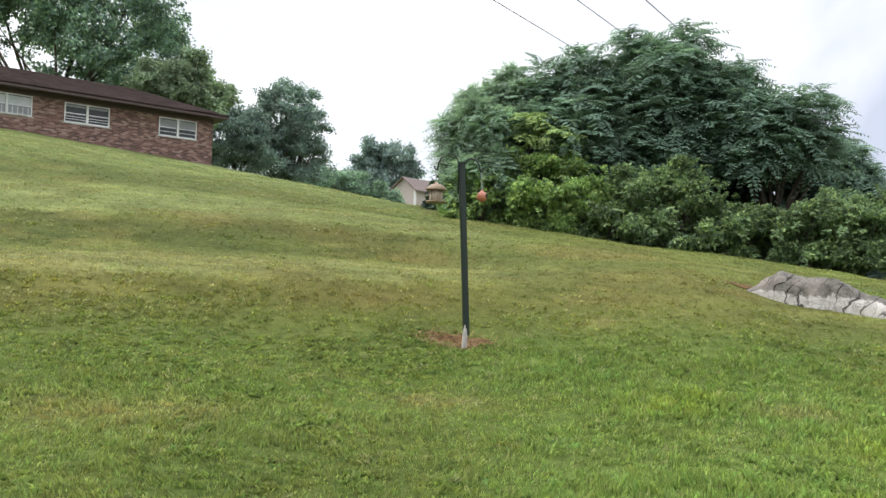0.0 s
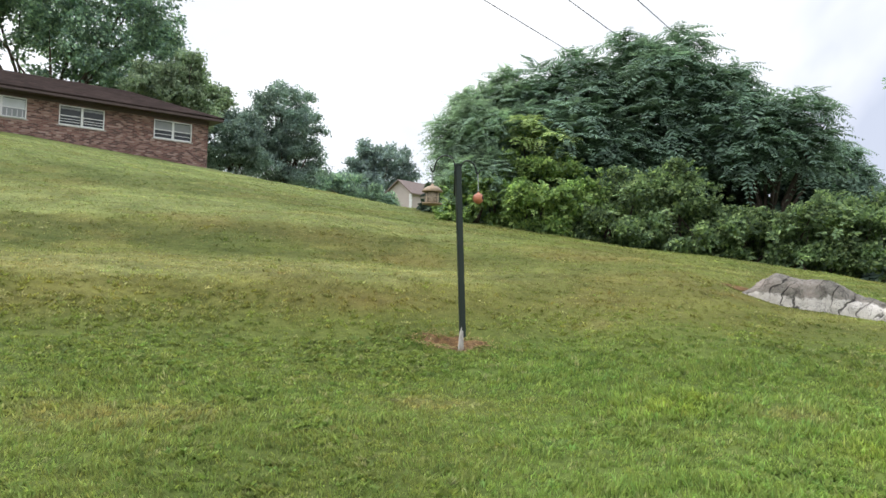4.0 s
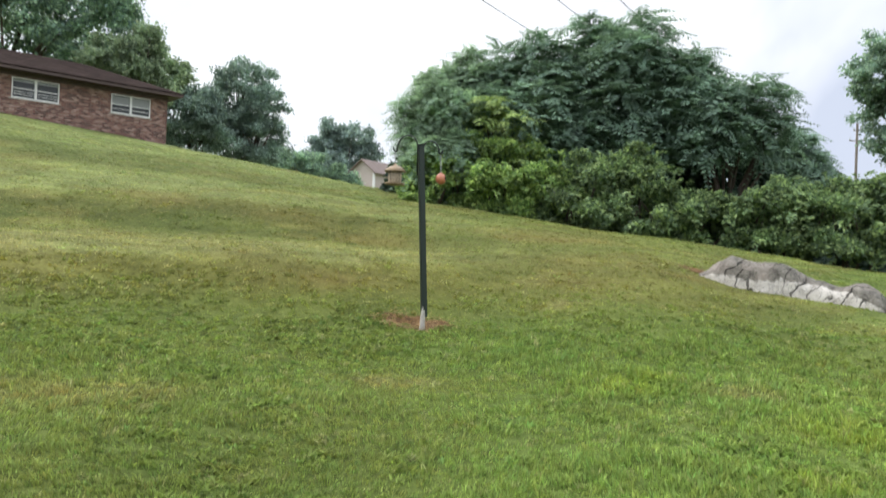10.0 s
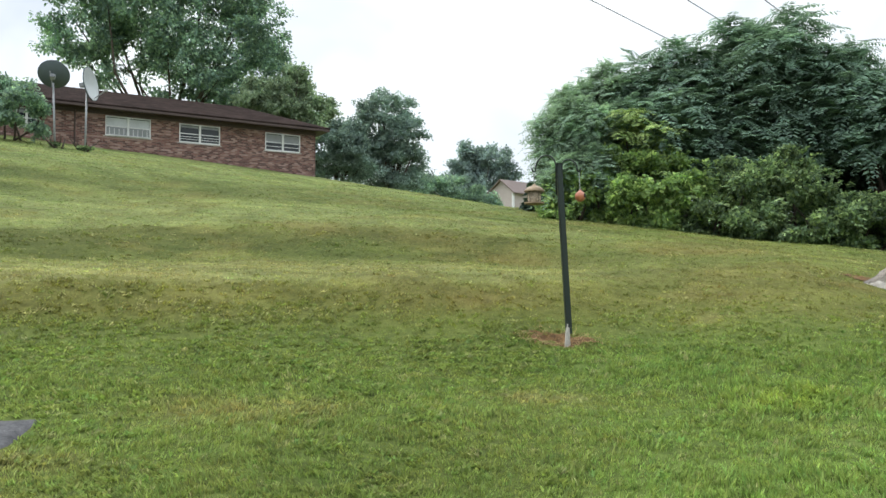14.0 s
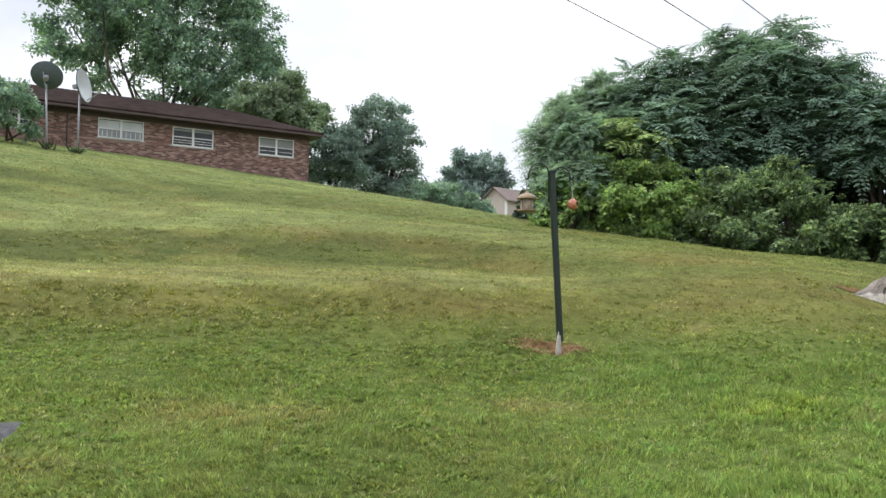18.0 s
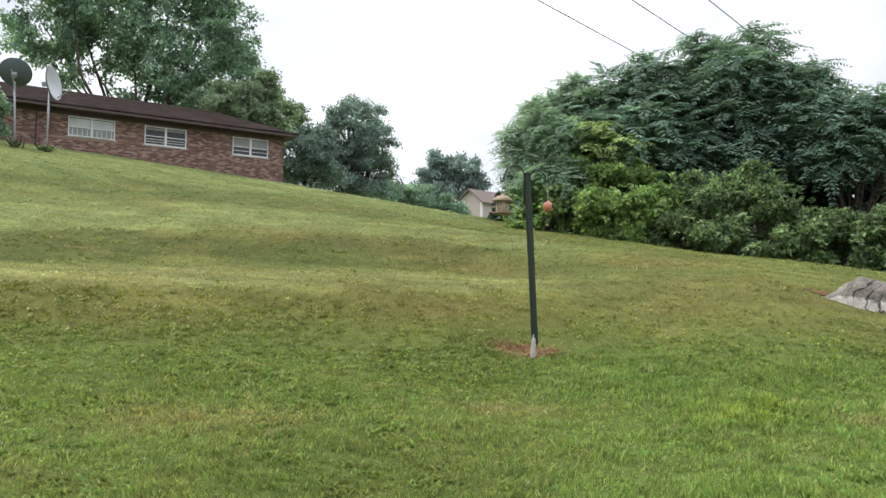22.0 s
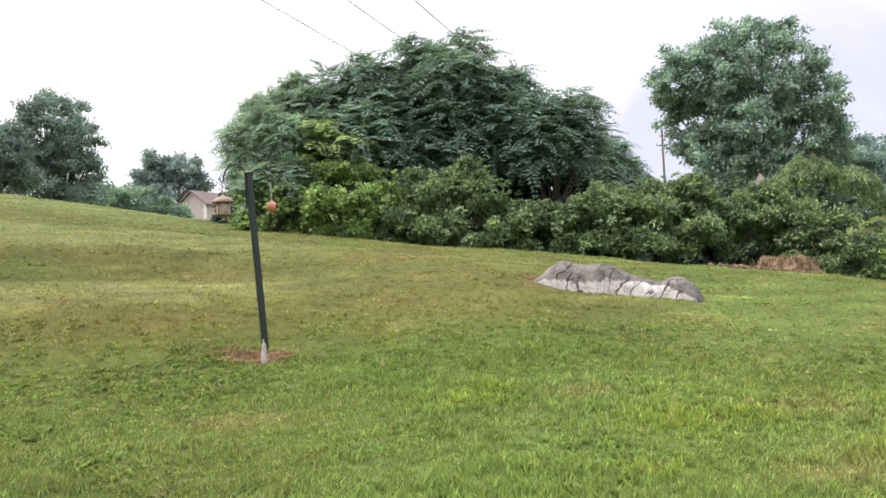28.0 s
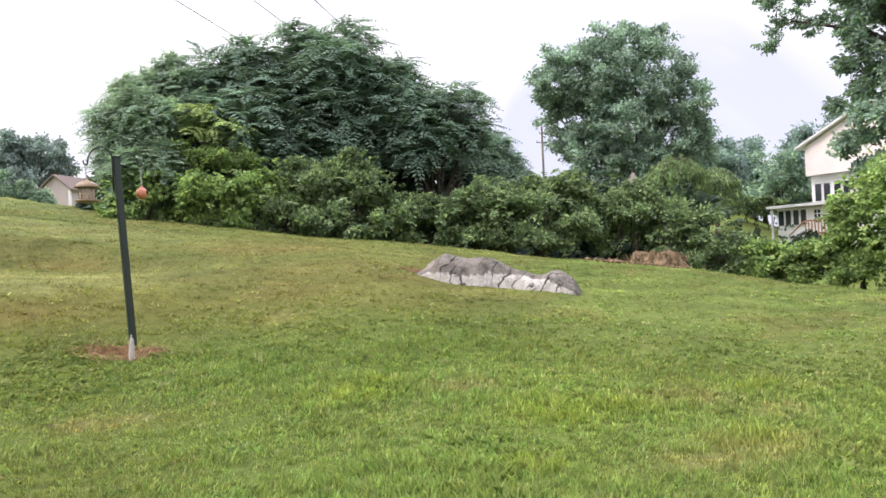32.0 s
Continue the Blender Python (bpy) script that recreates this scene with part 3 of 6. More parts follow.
def frond_leaves(rng, p, out, per, length, pairs=9, droop=0.5, leaflet=0.26, lift=0.55):
    """Umbrellas of pinnate fronds at branch tips: leaflets in pairs along arching ribs that spread all round."""
    n = len(p) * per
    base = np.repeat(p, per, 0)
    way = np.repeat(out, per, 0)
    a = np.tile(np.arange(per) * 2 * np.pi / per, len(p)) + np.repeat(rng.uniform(0, 6.28, len(p)), per) + 0.25 * rng.normal(size=n)
    # the umbrella stands on the twig that carries it, half upright and half outward
    axis = unit(way * 0.6 + np.array([0, 0, lift]) + 0.25 * np.repeat(rng.normal(size=p.shape), per, 0))
    s1 = unit(np.cross(axis, np.array([0.3, 1.0, 0.1])))
    s2 = np.cross(axis, s1)
    d0 = unit(s1 * np.cos(a)[:, None] + s2 * np.sin(a)[:, None] + axis * rng.uniform(0.15, 0.75, n)[:, None])
    ln = length * rng.uniform(0.7, 1.15, n) * np.repeat(rng.uniform(0.75, 1.2, len(p)), per)
    side = unit(np.cross(d0, np.array([0, 0, 1.0]) + 1e-3 * rng.normal(size=d0.shape)))
    down = np.array([0, 0, 1.0])
    vs = []
    for j in range(pairs):
        t = (j + 1.2) / (pairs + 0.4)
        q = base + d0 * (ln * t)[:, None] - down * (ln * droop * t * t)[:, None]
        along = unit(d0 - down * 2 * droop * t)
        up = unit(np.cross(side, along))
        size = leaflet * ln * (1.05 - 0.75 * abs(t - 0.45)) * rng.uniform(0.85, 1.15, n)
        for sgn in (1, -1):
            dd = unit(side * sgn * 0.9 + along * 0.45 - up * 0.25 + rng.normal(size=d0.shape) * 0.08)
            vs.append(leaf_quads(q, dd, up, size, size * 0.34)[0])
    vs.append(leaf_quads(q, along, up, size, size * 0.34)[0])
    v = np.concatenate(vs)
    return v, np.arange(len(v)).reshape(-1, 4)


def limbs(rng, base, lobes, trunk_r, bark, name="trunk", lean=None, per=3, fork_at=0.35):
    """A tapered trunk and limbs that reach into the lobes."""
    bm = bmesh.new()
    base = Vector(base)
    cs = [Vector(l[0]) for l in lobes]
    mean = sum(cs, Vector()) / len(cs)
    low = min(c.z for c in cs)
    fork = Vector((base.x * 0.6 + mean.x * 0.4, base.y * 0.6 + mean.y * 0.4, base.z + max(fork_at * (low - base.z), 0.5)))
    mid = base.lerp(fork, 0.5) + Vector((rng.normal() * 0.1, rng.normal() * 0.1, 0))
    tube_into(bm, [base - Vector((0, 0, 0.25)), base + Vector((0, 0, 0.12)), mid, fork], [trunk_r * 1.5, trunk_r * 1.1, trunk_r * 0.92, trunk_r * 0.8], 10)
    for l, c in zip(lobes, cs):
        size = l[1] if hasattr(l[1], "__len__") else (l[1],) * 3
        for q in range(per):
            goal = c + Vector((rng.uniform(-0.6, 0.6) * size[0], rng.uniform(-0.6, 0.6) * size[1], rng.uniform(-0.2, 0.35) * size[2]))
            bend = fork.lerp(goal, 0.5) + Vector((rng.normal(), rng.normal(), 0.4)) * (goal - fork).length * 0.08
            w = trunk_r * rng.uniform(0.28, 0.5)
            tube_into(bm, [fork - Vector((0, 0, 0.2)), fork.lerp(bend, 0.5), bend, bend.lerp(goal, 0.6), goal], [w * 1.1, w, w * 0.75, w * 0.45, w * 0.15], 6)
    return bm


def tree(name, base, lobes, leaf, label, trunk_r=0.25, bark=None, clumps=900, per=26, spread=0.5, size=0.3, shell=0.4, seed=1, category="tree", group="", droop=0.3, trunk_parts=3, fork_at=0.35, clump=0.32, tight=12):
    rng = np.random.default_rng(seed)
    ob = empty(name, base, label, category, group)
    adopt(part("trunk", limbs(rng, base, lobes, trunk_r, bark, per=trunk_parts, fork_at=fork_at), bark or BARK, None, "", True), ob)
    p, out = crown_points(rng, lobes, clumps, shell, clump, tight)
    v, f = clump_leaves(rng, p, out, per, spread, size, droop)
    adopt(link("crown", raw_mesh("crown", v, f, leaf)), ob)
    return ob


def shoot_leaves(rng, lobes, count, size, along=18):
    """Long shoots that stand proud of a bush, leaves alternating along them and bending over at the tip."""
    c = np.array([l[0] for l in lobes], float)
    s = np.array([l[1] if hasattr(l[1], "__len__") else (l[1],) * 3 for l in lobes], float)
    n = count * len(lobes)
    k = np.repeat(np.arange(len(lobes)), count)
    d = unit(rng.normal(size=(n, 3)) + np.array([0, -0.5, 0.45]))
    p = c[k] + d * s[k] * 0.88
    ln = s[k].mean(1) * rng.uniform(0.3, 0.8, n)
    way = unit(d + np.array([0, 0, 0.5]) + 0.25 * rng.normal(size=d.shape))
    side = unit(np.cross(way, np.array([0, 0, 1.0]) + 0.1 * rng.normal(size=d.shape)))
    vs = []
    for j in range(along):
        t = (j + 0.5) / along
        q = p + way * (ln * t)[:, None] - np.array([0, 0, 0.55]) * (ln * t * t)[:, None]
        sgn = 1 if j % 2 else -1
        dd = unit(side * sgn + way * 0.5 + np.array([0, 0, -0.35]) + 0.35 * rng.normal(size=d.shape))
        z = size * (1.15 - 0.5 * t) * rng.uniform(0.75, 1.25, n)
        vs.append(leaf_quads(q, dd, unit(np.array([0, 0, 1.0]) + d * 0.6 + 0.4 * rng.normal(size=d.shape)), z, z * 0.5)[0])
    return np.concatenate(vs)


def shrub(name, base, lobes, leaf, label, seed, clumps=420, per=30, spread=0.22, size=0.13, shell=0.55, category="shrub", group="", stems=5, droop=0.35, shoots=14):
    """A bush: several stems from the ground, and a mass of leaves down to it."""
    rng = np.random.default_rng(seed)
    ob = empty(name, base, label, category, group)
    bm = bmesh.new()
    for q in range(stems):
        c = Vector(lobes[q % len(lobes)][0])
        foot_x, foot_y = c.x * 0.7 + base[0] * 0.3 + rng.normal() * 0.2, c.y * 0.7 + base[1] * 0.3 + rng.normal() * 0.2
        foot = Vector((foot_x, foot_y, gz(foot_x, foot_y) - 0.1))
        goal = c + Vector((rng.normal() * 0.3, rng.normal() * 0.3, 0.3))
        tube_into(bm, [foot, foot.lerp(goal, 0.5) + Vector((rng.normal() * 0.12, rng.normal() * 0.12, 0)), goal], [0.045, 0.03, 0.012], 6)
    adopt(part("stem", bm, BARK, None, "", True), ob)
    p, out = crown_points(rng, lobes, clumps, shell, 0.28, 14)
    p[:, 2] = np.maximum(p[:, 2], ground(p[:, 0], p[:, 1]) + 0.1)
    v, f = clump_leaves(rng, p, out, per, spread, size, droop, 0.35)
    v2 = shoot_leaves(rng, lobes, shoots, size * 1.15)
    v = np.concatenate([v, v2])
    f = np.arange(len(v)).reshape(-1, 4)
    adopt(link("foliage", raw_mesh("foliage", v, f, leaf)), ob)
    return ob


# ---- the land ----
def spread_axis(lo, hi, near, far):
    """Grid lines close together near the standing point, wide apart far off."""
    out = [0.0]
    while out[-1] < hi:
        out.append(out[-1] + near * (1 + (out[-1] / far) ** 1.6))
    neg = [0.0]
    while neg[-1] < -lo:
        neg.append(neg[-1] + near * (1 + (neg[-1] / far) ** 1.6))
    return np.array([-v for v in neg[:0:-1]] + out)


LATTICE = np.random.default_rng(77).random((256, 256))


def field(x, y, size, shift=0):
    """Smooth random field over the plan, 0 to 1, with features of that size."""
    u, v = x / size + 31.7 * shift + 500, y / size + 17.3 * shift + 500
    i, j = np.floor(u).astype(int), np.floor(v).astype(int)
    a, b = smooth(u - i), smooth(v - j)
    g = lambda p, q: LATTICE[p % 256, q % 256]
    return (g(i, j) * (1 - a) + g(i + 1, j) * a) * (1 - b) + (g(i, j + 1) * (1 - a) + g(i + 1, j + 1) * a) * b


# where the mower left taller, yellow-green tufts: x, y, half width
TUFTS = [(1.9, 6.45, 0.26), (2.3, 6.75, 0.18), (3.35, 5.45, 0.34), (3.9, 5.4, 0.25), (4.3, 4.4, 0.2), (2.6, 4.5, 0.16), (5.6, 5.6, 0.25)]


# reddish scorched spots on the bank: x, y, half width
SCALD = [(3.3, 12.6, 0.55), (4.3, 13.2, 0.45), (3.0, 15.2, 0.6), (2.2, 14.6, 0.35), (4.4, 12.0, 0.35), (-0.4, 13.9, 0.5), (-2.2, 15.2, 0.5), (2.6, 11.0, 0.4), (-4.4, 15.6, 0.6), (-1.0, 10.2, 0.3), (-5.5, 10.0, 0.4)]
# worn straw-coloured spots: x, y, half width
WORN = [(4.6, 5.5, 0.32), (4.25, 4.3, 0.3), (3.7, 4.2, 0.22), (2.9, 6.4, 0.2), (0.02, 6.5, 0.25), (2.05, 9.9, 0.22), (5.1, 4.9, 0.25), (-1.9, 5.9, 0.3), (3.7, 15.6, 0.5), (-3.35, 4.2, 0.28), (-3.3, 3.6, 0.3), (-2.6, 5.7, 0.35)]


def spots_at(x, y, spots, stretch):
    """How far inside any of the spots, 0 to 1, with ragged edges."""
    k = np.zeros_like(x)
    for tx, ty, tw in spots:
        k = np.maximum(k, np.exp(-(((x - tx) / (tw * stretch)) ** 2 + ((y - ty) / tw) ** 2)))
    return k


def bank_step(x, y):
    """0 at the bank's foot, 1 at the first terrace's lip, 2 at the second bank's toe, and so on up to 6 at the crest."""
    r, b = np.hypot(x, y), np.degrees(np.arctan2(x, y))
    rs, es = bank_breaks(b)
    crest = np.maximum(np.interp(b, BEARING, CREST_AT), rs[-1] + 1.0)
    rr = r + 0.45 * (field(x * 0.4, y, 0.8, 21) - 0.5) + 0.3 * (field(x * 0.6, y, 0.3, 22) - 0.5)
    q = (rr - rs[0]) / 2.0
    q = np.minimum(q, 0)
    for lo, hi in zip(rs, rs[1:] + [crest]):
        q = q + np.clip((rr - lo) / (hi - lo), 0, 1)
    return q, r, b


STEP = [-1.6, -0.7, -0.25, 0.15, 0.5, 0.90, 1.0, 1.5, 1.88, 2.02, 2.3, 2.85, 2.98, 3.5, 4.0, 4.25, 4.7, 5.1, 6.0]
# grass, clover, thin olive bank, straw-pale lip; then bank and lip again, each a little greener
# bank rows are also darkened and lip rows lightened, as light on the slopes
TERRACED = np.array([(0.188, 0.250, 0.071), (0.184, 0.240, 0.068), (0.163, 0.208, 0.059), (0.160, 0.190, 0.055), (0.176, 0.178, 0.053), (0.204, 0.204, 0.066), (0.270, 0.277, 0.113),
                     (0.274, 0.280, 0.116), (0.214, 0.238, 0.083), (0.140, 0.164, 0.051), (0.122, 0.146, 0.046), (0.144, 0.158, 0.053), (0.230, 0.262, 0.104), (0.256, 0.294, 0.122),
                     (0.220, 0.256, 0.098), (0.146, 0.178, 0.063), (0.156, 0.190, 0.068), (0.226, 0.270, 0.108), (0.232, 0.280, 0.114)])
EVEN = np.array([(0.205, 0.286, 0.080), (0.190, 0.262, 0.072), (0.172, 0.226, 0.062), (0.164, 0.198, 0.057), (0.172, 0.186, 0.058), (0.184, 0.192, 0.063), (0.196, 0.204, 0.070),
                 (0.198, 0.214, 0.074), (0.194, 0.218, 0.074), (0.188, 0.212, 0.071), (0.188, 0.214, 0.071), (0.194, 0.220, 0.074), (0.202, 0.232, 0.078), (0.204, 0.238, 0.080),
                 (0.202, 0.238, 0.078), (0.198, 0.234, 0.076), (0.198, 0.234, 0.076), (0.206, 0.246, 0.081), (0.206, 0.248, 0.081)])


def turf(x, y):
    """The lawn's colour over its plan: fresh and streaked by the mower in the hollow, dry on the terraces, with slope
    shading put in.
    """
    x, y = np.asarray(x, float), np.asarray(y, float)
    q, r, b = bank_step(x, y)
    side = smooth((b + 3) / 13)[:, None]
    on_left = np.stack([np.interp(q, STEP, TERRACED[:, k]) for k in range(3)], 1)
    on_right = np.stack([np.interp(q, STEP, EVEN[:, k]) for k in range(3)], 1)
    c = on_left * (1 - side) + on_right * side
    # past the outcrop the lawn stays green up to the trees
    late = smooth((b - 24) / 10)[:, None] * smooth((r - 7) / 3)[:, None]
    c = c * (1 - late) + np.array([0.182, 0.240, 0.072]) * late
    high = smooth((q - 0.2) / 0.8)
    # mower's passes, long soft bands across the hollow
    u, v = x * 0.87 + y * 0.5, -x * 0.5 + y * 0.87
    band = field(u * 0.16, v, 0.75, 8) * 0.65 + field(u * 0.3, v, 0.28, 9) * 0.35
    k = (0.90 + 0.22 * band)[:, None] * (1 - high[:, None]) + high[:, None]
    c = c * k
    # broad and small blotches: damp and dark, or dry and yellow
    wet = smooth((field(x, y, 1.3, 10) * 0.6 + field(x, y, 0.35, 11) * 0.4 - 0.45) / 0.3)[:, None]
    c = c * (1 - 0.13 * wet * np.array([1.2, 0.8, 1.0]))
    dry = (smooth((field(x * 0.7, y, 0.9, 12) * 0.6 + field(x * 0.5, y, 0.22, 13) * 0.4 - 0.55) / 0.2) * (0.15 + 0.4 * smooth(q + 0.2)))[:, None]
    c = c * (1 - dry) + dry * np.array([0.222, 0.212, 0.077])
    # along the terraces the turf is scalped in streaks
    tear = smooth((field(x * 0.28, y, 0.42, 14) - 0.52) / 0.3)
    c = c * (1 + (0.24 * (tear - 0.4) * high)[:, None])
    comb = field(x * 0.22, y, 0.2, 16) + field(x * 0.4, y, 0.1, 17)
    c = c * (1 + (0.30 * (comb - 1.0) * high)[:, None])
    worn = np.clip(spots_at(x, y, WORN, 1.6) * (0.2 + 0.7 * field(x, y, 0.15, 7)), 0, 0.6)[:, None]
    c = c * (1 - worn) + worn * np.array([0.335, 0.290, 0.130])
    scald = np.clip(spots_at(x, y, SCALD, 1.8) * (0.1 + 0.6 * field(x * 0.5, y, 0.3, 15)), 0, 0.45)[:, None]
    c = c * (1 - scald) + scald * np.array([0.232, 0.176, 0.068])
    lush = np.clip(spots_at(x, y, TUFTS, 1.3) * (0.3 + 0.8 * field(x, y, 0.18, 5)), 0, 0.65)[:, None]
    return (c * (1 - lush) + lush * np.array([0.275, 0.350, 0.066])) * np.array([1.01, 1.0, 0.82])


def paint(me, colours, domain):
    """Store a colour for every corner point or face of a mesh."""
    a = me.attributes.new("turf", "FLOAT_COLOR", domain)
    a.data.foreach_set("color", np.concatenate([colours, np.ones((len(colours), 1))], 1).astype(np.float32).ravel())


def build_ground():
    xs, ys = spread_axis(-2500, 2500, 0.19, 14), spread_axis(-2500, 2500, 0.19, 16)
    gx, gy = np.meshgrid(xs, ys)
    v = np.stack([gx, gy, ground(gx, gy)], -1).reshape(-1, 3)
    w, h = len(xs), len(ys)
    i = (np.arange(h - 1)[:, None] * w + np.arange(w - 1)[None]).ravel()
    f = np.stack([i, i + 1, i + w + 1, i + w], 1)
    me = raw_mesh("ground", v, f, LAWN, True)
    # ground colour is darkened, most in the hollow, as shade between the standing leaves
    gap_shade = 0.56 + 0.24 * smooth((np.hypot(v[:, 0], v[:, 1]) - 7.0) / 5.0)
    paint(me, turf(v[:, 0], v[:, 1]) * gap_shade[:, None], "POINT")
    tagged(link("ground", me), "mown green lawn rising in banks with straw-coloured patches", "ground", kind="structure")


def in_soil(x, y):
    d = ((x - 0.20) / 0.33) ** 2 + ((y - 8.98) / 0.26) ** 2
    return d < 1 + 0.3 * np.sin(5 * np.arctan2(y - 8.92, x - 0.22))


def on_rock(x, y):
    t = ((x - 5.00) * 2.28 + (y - 12.68) * -1.71) / (2.28 ** 2 + 1.71 ** 2)
    side = ((x - 5.00) * 1.71 + (y - 12.68) * 2.28) / math.hypot(2.28, 1.71)
    return (t > -0.02) & (t < 1.02) & (side > -0.22) & (side < 0.4)


# the driveway's corner; its end and its side run away from there askew
DRIVE = (-3.58, 5.10)
DRIVE_END, DRIVE_SIDE = 0.55, 0.27


def on_drive(x, y):
    u = (x - DRIVE[0] + DRIVE_SIDE * (y - DRIVE[1])) / (1 + DRIVE_SIDE * DRIVE_END)
    v = y - DRIVE[1] - DRIVE_END * u
    return (u < 0.05 * np.sin(2.3 * y)) & (v < 0.04 * np.sin(3 * x))


def blades(name, r0, r1, count, seed, label, b0=-50.0, b1=64.0, broad=1.0, bent=True):
    """Grass leaves joined into one mass, in loose tufts, with clover on the damp foot of the bank; wider far off."""
    rng = np.random.default_rng(seed)
    each = 9
    tufts = count // each
    r = (r0 ** 0.4 + (r1 ** 0.4 - r0 ** 0.4) * rng.random(tufts)) ** 2.5
    b = np.radians(rng.uniform(b0, b1, tufts))
    x, y = r * np.sin(b), r * np.cos(b)
    ok = ~in_soil(x, y) & ~on_rock(x, y) & ~on_drive(x, y) & (r < np.interp(np.degrees(b), BEARING, CREST_AT) + 0.5) & (rng.random(tufts) < 0.6 + 0.6 * field(x, y, 0.14, 31))
    x, y = x[ok], y[ok]
    t = len(x)
    q, r, b = bank_step(x, y)
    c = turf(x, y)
    hollow = 1 - smooth((q + 0.9) / 0.9)
    # taller in drifts of the hollow, scalped on the banks; now and then a tuft stands over the rest
    drift = 0.5 * field(x * 0.6, y, 0.7, 32) + 0.5 * field(x, y, 0.2, 33)
    h = 0.022 + hollow * (0.004 + 0.024 * smooth((drift - 0.3) / 0.4)) * (0.7 + 0.45 * smooth((b + 5) / 20)) + 0.025 * spots_at(x, y, TUFTS, 1.3)
    h = h * np.clip(rng.lognormal(0.0, 0.28, t), 0.5, 1.7)
    damp = field(x, y, 0.8, 6) * 0.6 + field(x, y, 0.25, 34) * 0.4
    foot_of_bank = np.exp(-((q + 0.05) / 0.65) ** 2) * (1 - 0.6 * smooth((b + 2) / 10))
    clover = rng.random(t) < np.clip(0.8 * foot_of_bank * smooth((damp - 0.2) / 0.3) + 0.35 * smooth((damp - 0.55) / 0.15) * (q < 3.0), 0, 0.85)
    c = c * (0.86 + 0.30 * field(x, y, 0.11, 35) + 0.08 * rng.normal(size=t))[:, None] * (1 + rng.normal(size=(t, 3)) * np.array([0.07, 0.03, 0.08]))
    c = np.maximum(c, 0.02)
    straw = rng.random(t) < 0.04 + 0.10 * smooth(q + 0.3)
    c = np.where(straw[:, None], 0.5 * c + 0.5 * np.array([0.38, 0.35, 0.17]), c)
    c = np.where(clover[:, None], c * np.array([0.97, 1.0, 0.95]) * (rng.uniform(0.75, 1.05, t) + 0.2 * smooth((q + 0.1) / 0.3))[:, None], c)
    n = t * each
    rep = lambda k: np.repeat(k, each, 0)
    loose = rep(0.009 + 0.0017 * r)
    px, py = rep(x) + loose * rng.normal(size=n), rep(y) + loose * rng.normal(size=n)
    hh, cl, rr = rep(h) * rng.uniform(0.5, 1.35, n), rep(clover), rep(r)
    a = rep(rng.uniform(0, 2 * np.pi, t)) + rng.normal(size=n) * 1.3
    w = 0.0088 * broad * (rr / 5) ** 0.8 * rng.uniform(0.7, 1.3, n)
    lean = hh * rng.uniform(0.15, 0.95, n)
    # clover leaves are short, broad and lie flat
    w = np.where(cl, w * 2.3, w)
    lean = np.where(cl, 0.022 + 0.5 * hh, lean)
    hh = np.where(cl, 0.022 + 0.5 * hh, hh)
    across = px * math.cos(radians(58)) - py * math.sin(radians(58)) + 0.15 * np.sin(0.6 * px)
    lay = 0.15 * hh * np.where(np.sin(2 * np.pi * across / 2.1) > 0, 1.0, -1.0)
    base = np.stack([px, py, ground(px, py) - 0.006], 1)
    up = np.array([0, 0, 1.0])
    side = np.stack([np.cos(a + 1.57), np.sin(a + 1.57), np.zeros(n)], 1) * w[:, None] * 0.5
    fall = np.stack([np.cos(a) * lean + lay * math.sin(radians(58)), np.sin(a) * lean + lay * math.cos(radians(58)), np.zeros(n)], 1)
    tip = base + fall + up * hh[:, None]
    if bent:
        mid = base + fall * 0.3 + up * (hh * 0.55)[:, None]
        v = np.stack([base, mid + side, tip, mid - side], 1).reshape(-1, 3)
        f = np.arange(4 * n).reshape(-1, 4)
    else:
        v = np.stack([base + side, tip, base - side], 1).reshape(-1, 3)
        f = np.arange(3 * n).reshape(-1, 3)
    me = raw_mesh(name, v, f, BLADE)
    paint(me, rep(c) * np.clip(rng.lognormal(0.02, 0.25, n), 0.5, 1.8)[:, None] * rep(1.10 - 0.02 * smooth((r - 8.0) / 3.0))[:, None], "FACE")
    return tagged(link(name, me), label, "grass", kind="stuff")


def patch(name, cx, cy, rx, ry, material, label, category, lift=0.006, seed=0, rz=0.0):
    """A ragged-edged bare patch that follows the ground."""
    rng = np.random.default_rng(seed)
    rings, segs = 7, 40
    wob = 1 + 0.16 * np.sin(np.arange(segs) * 2 * np.pi / segs * 3 + 1) + 0.12 * rng.normal(size=segs)
    v = [(cx, cy)]
    for q in range(1, rings + 1):
        for k in range(segs):
            a = 2 * math.pi * k / segs
            s = q / rings * (wob[k] if q > 3 else 1)
            ex, ey = rx * s * math.cos(a), ry * s * math.sin(a)
            v.append((cx + ex * math.cos(rz) - ey * math.sin(rz), cy + ex * math.sin(rz) + ey * math.cos(rz)))
    v = np.array(v)
    z = ground(v[:, 0], v[:, 1]) + lift + 0.012 * rng.random(len(v))
    bm = bmesh.new()
    vs = [bm.verts.new((*p, h)) for p, h in zip(v, z)]
    ring = lambda q, k: vs[1 + (q - 1) * segs + k % segs]
    for k in range(segs):
        bm.faces.new((vs[0], ring(1, k), ring(1, k + 1)))
        for q in range(1, rings):
            bm.faces.new((ring(q, k), ring(q + 1, k), ring(q + 1, k + 1), ring(q, k + 1)))
    bmesh.ops.recalc_face_normals(bm, faces=bm.faces)
    ob = part(name, bm, material, None, "", True)
    return tagged(ob, label, category)


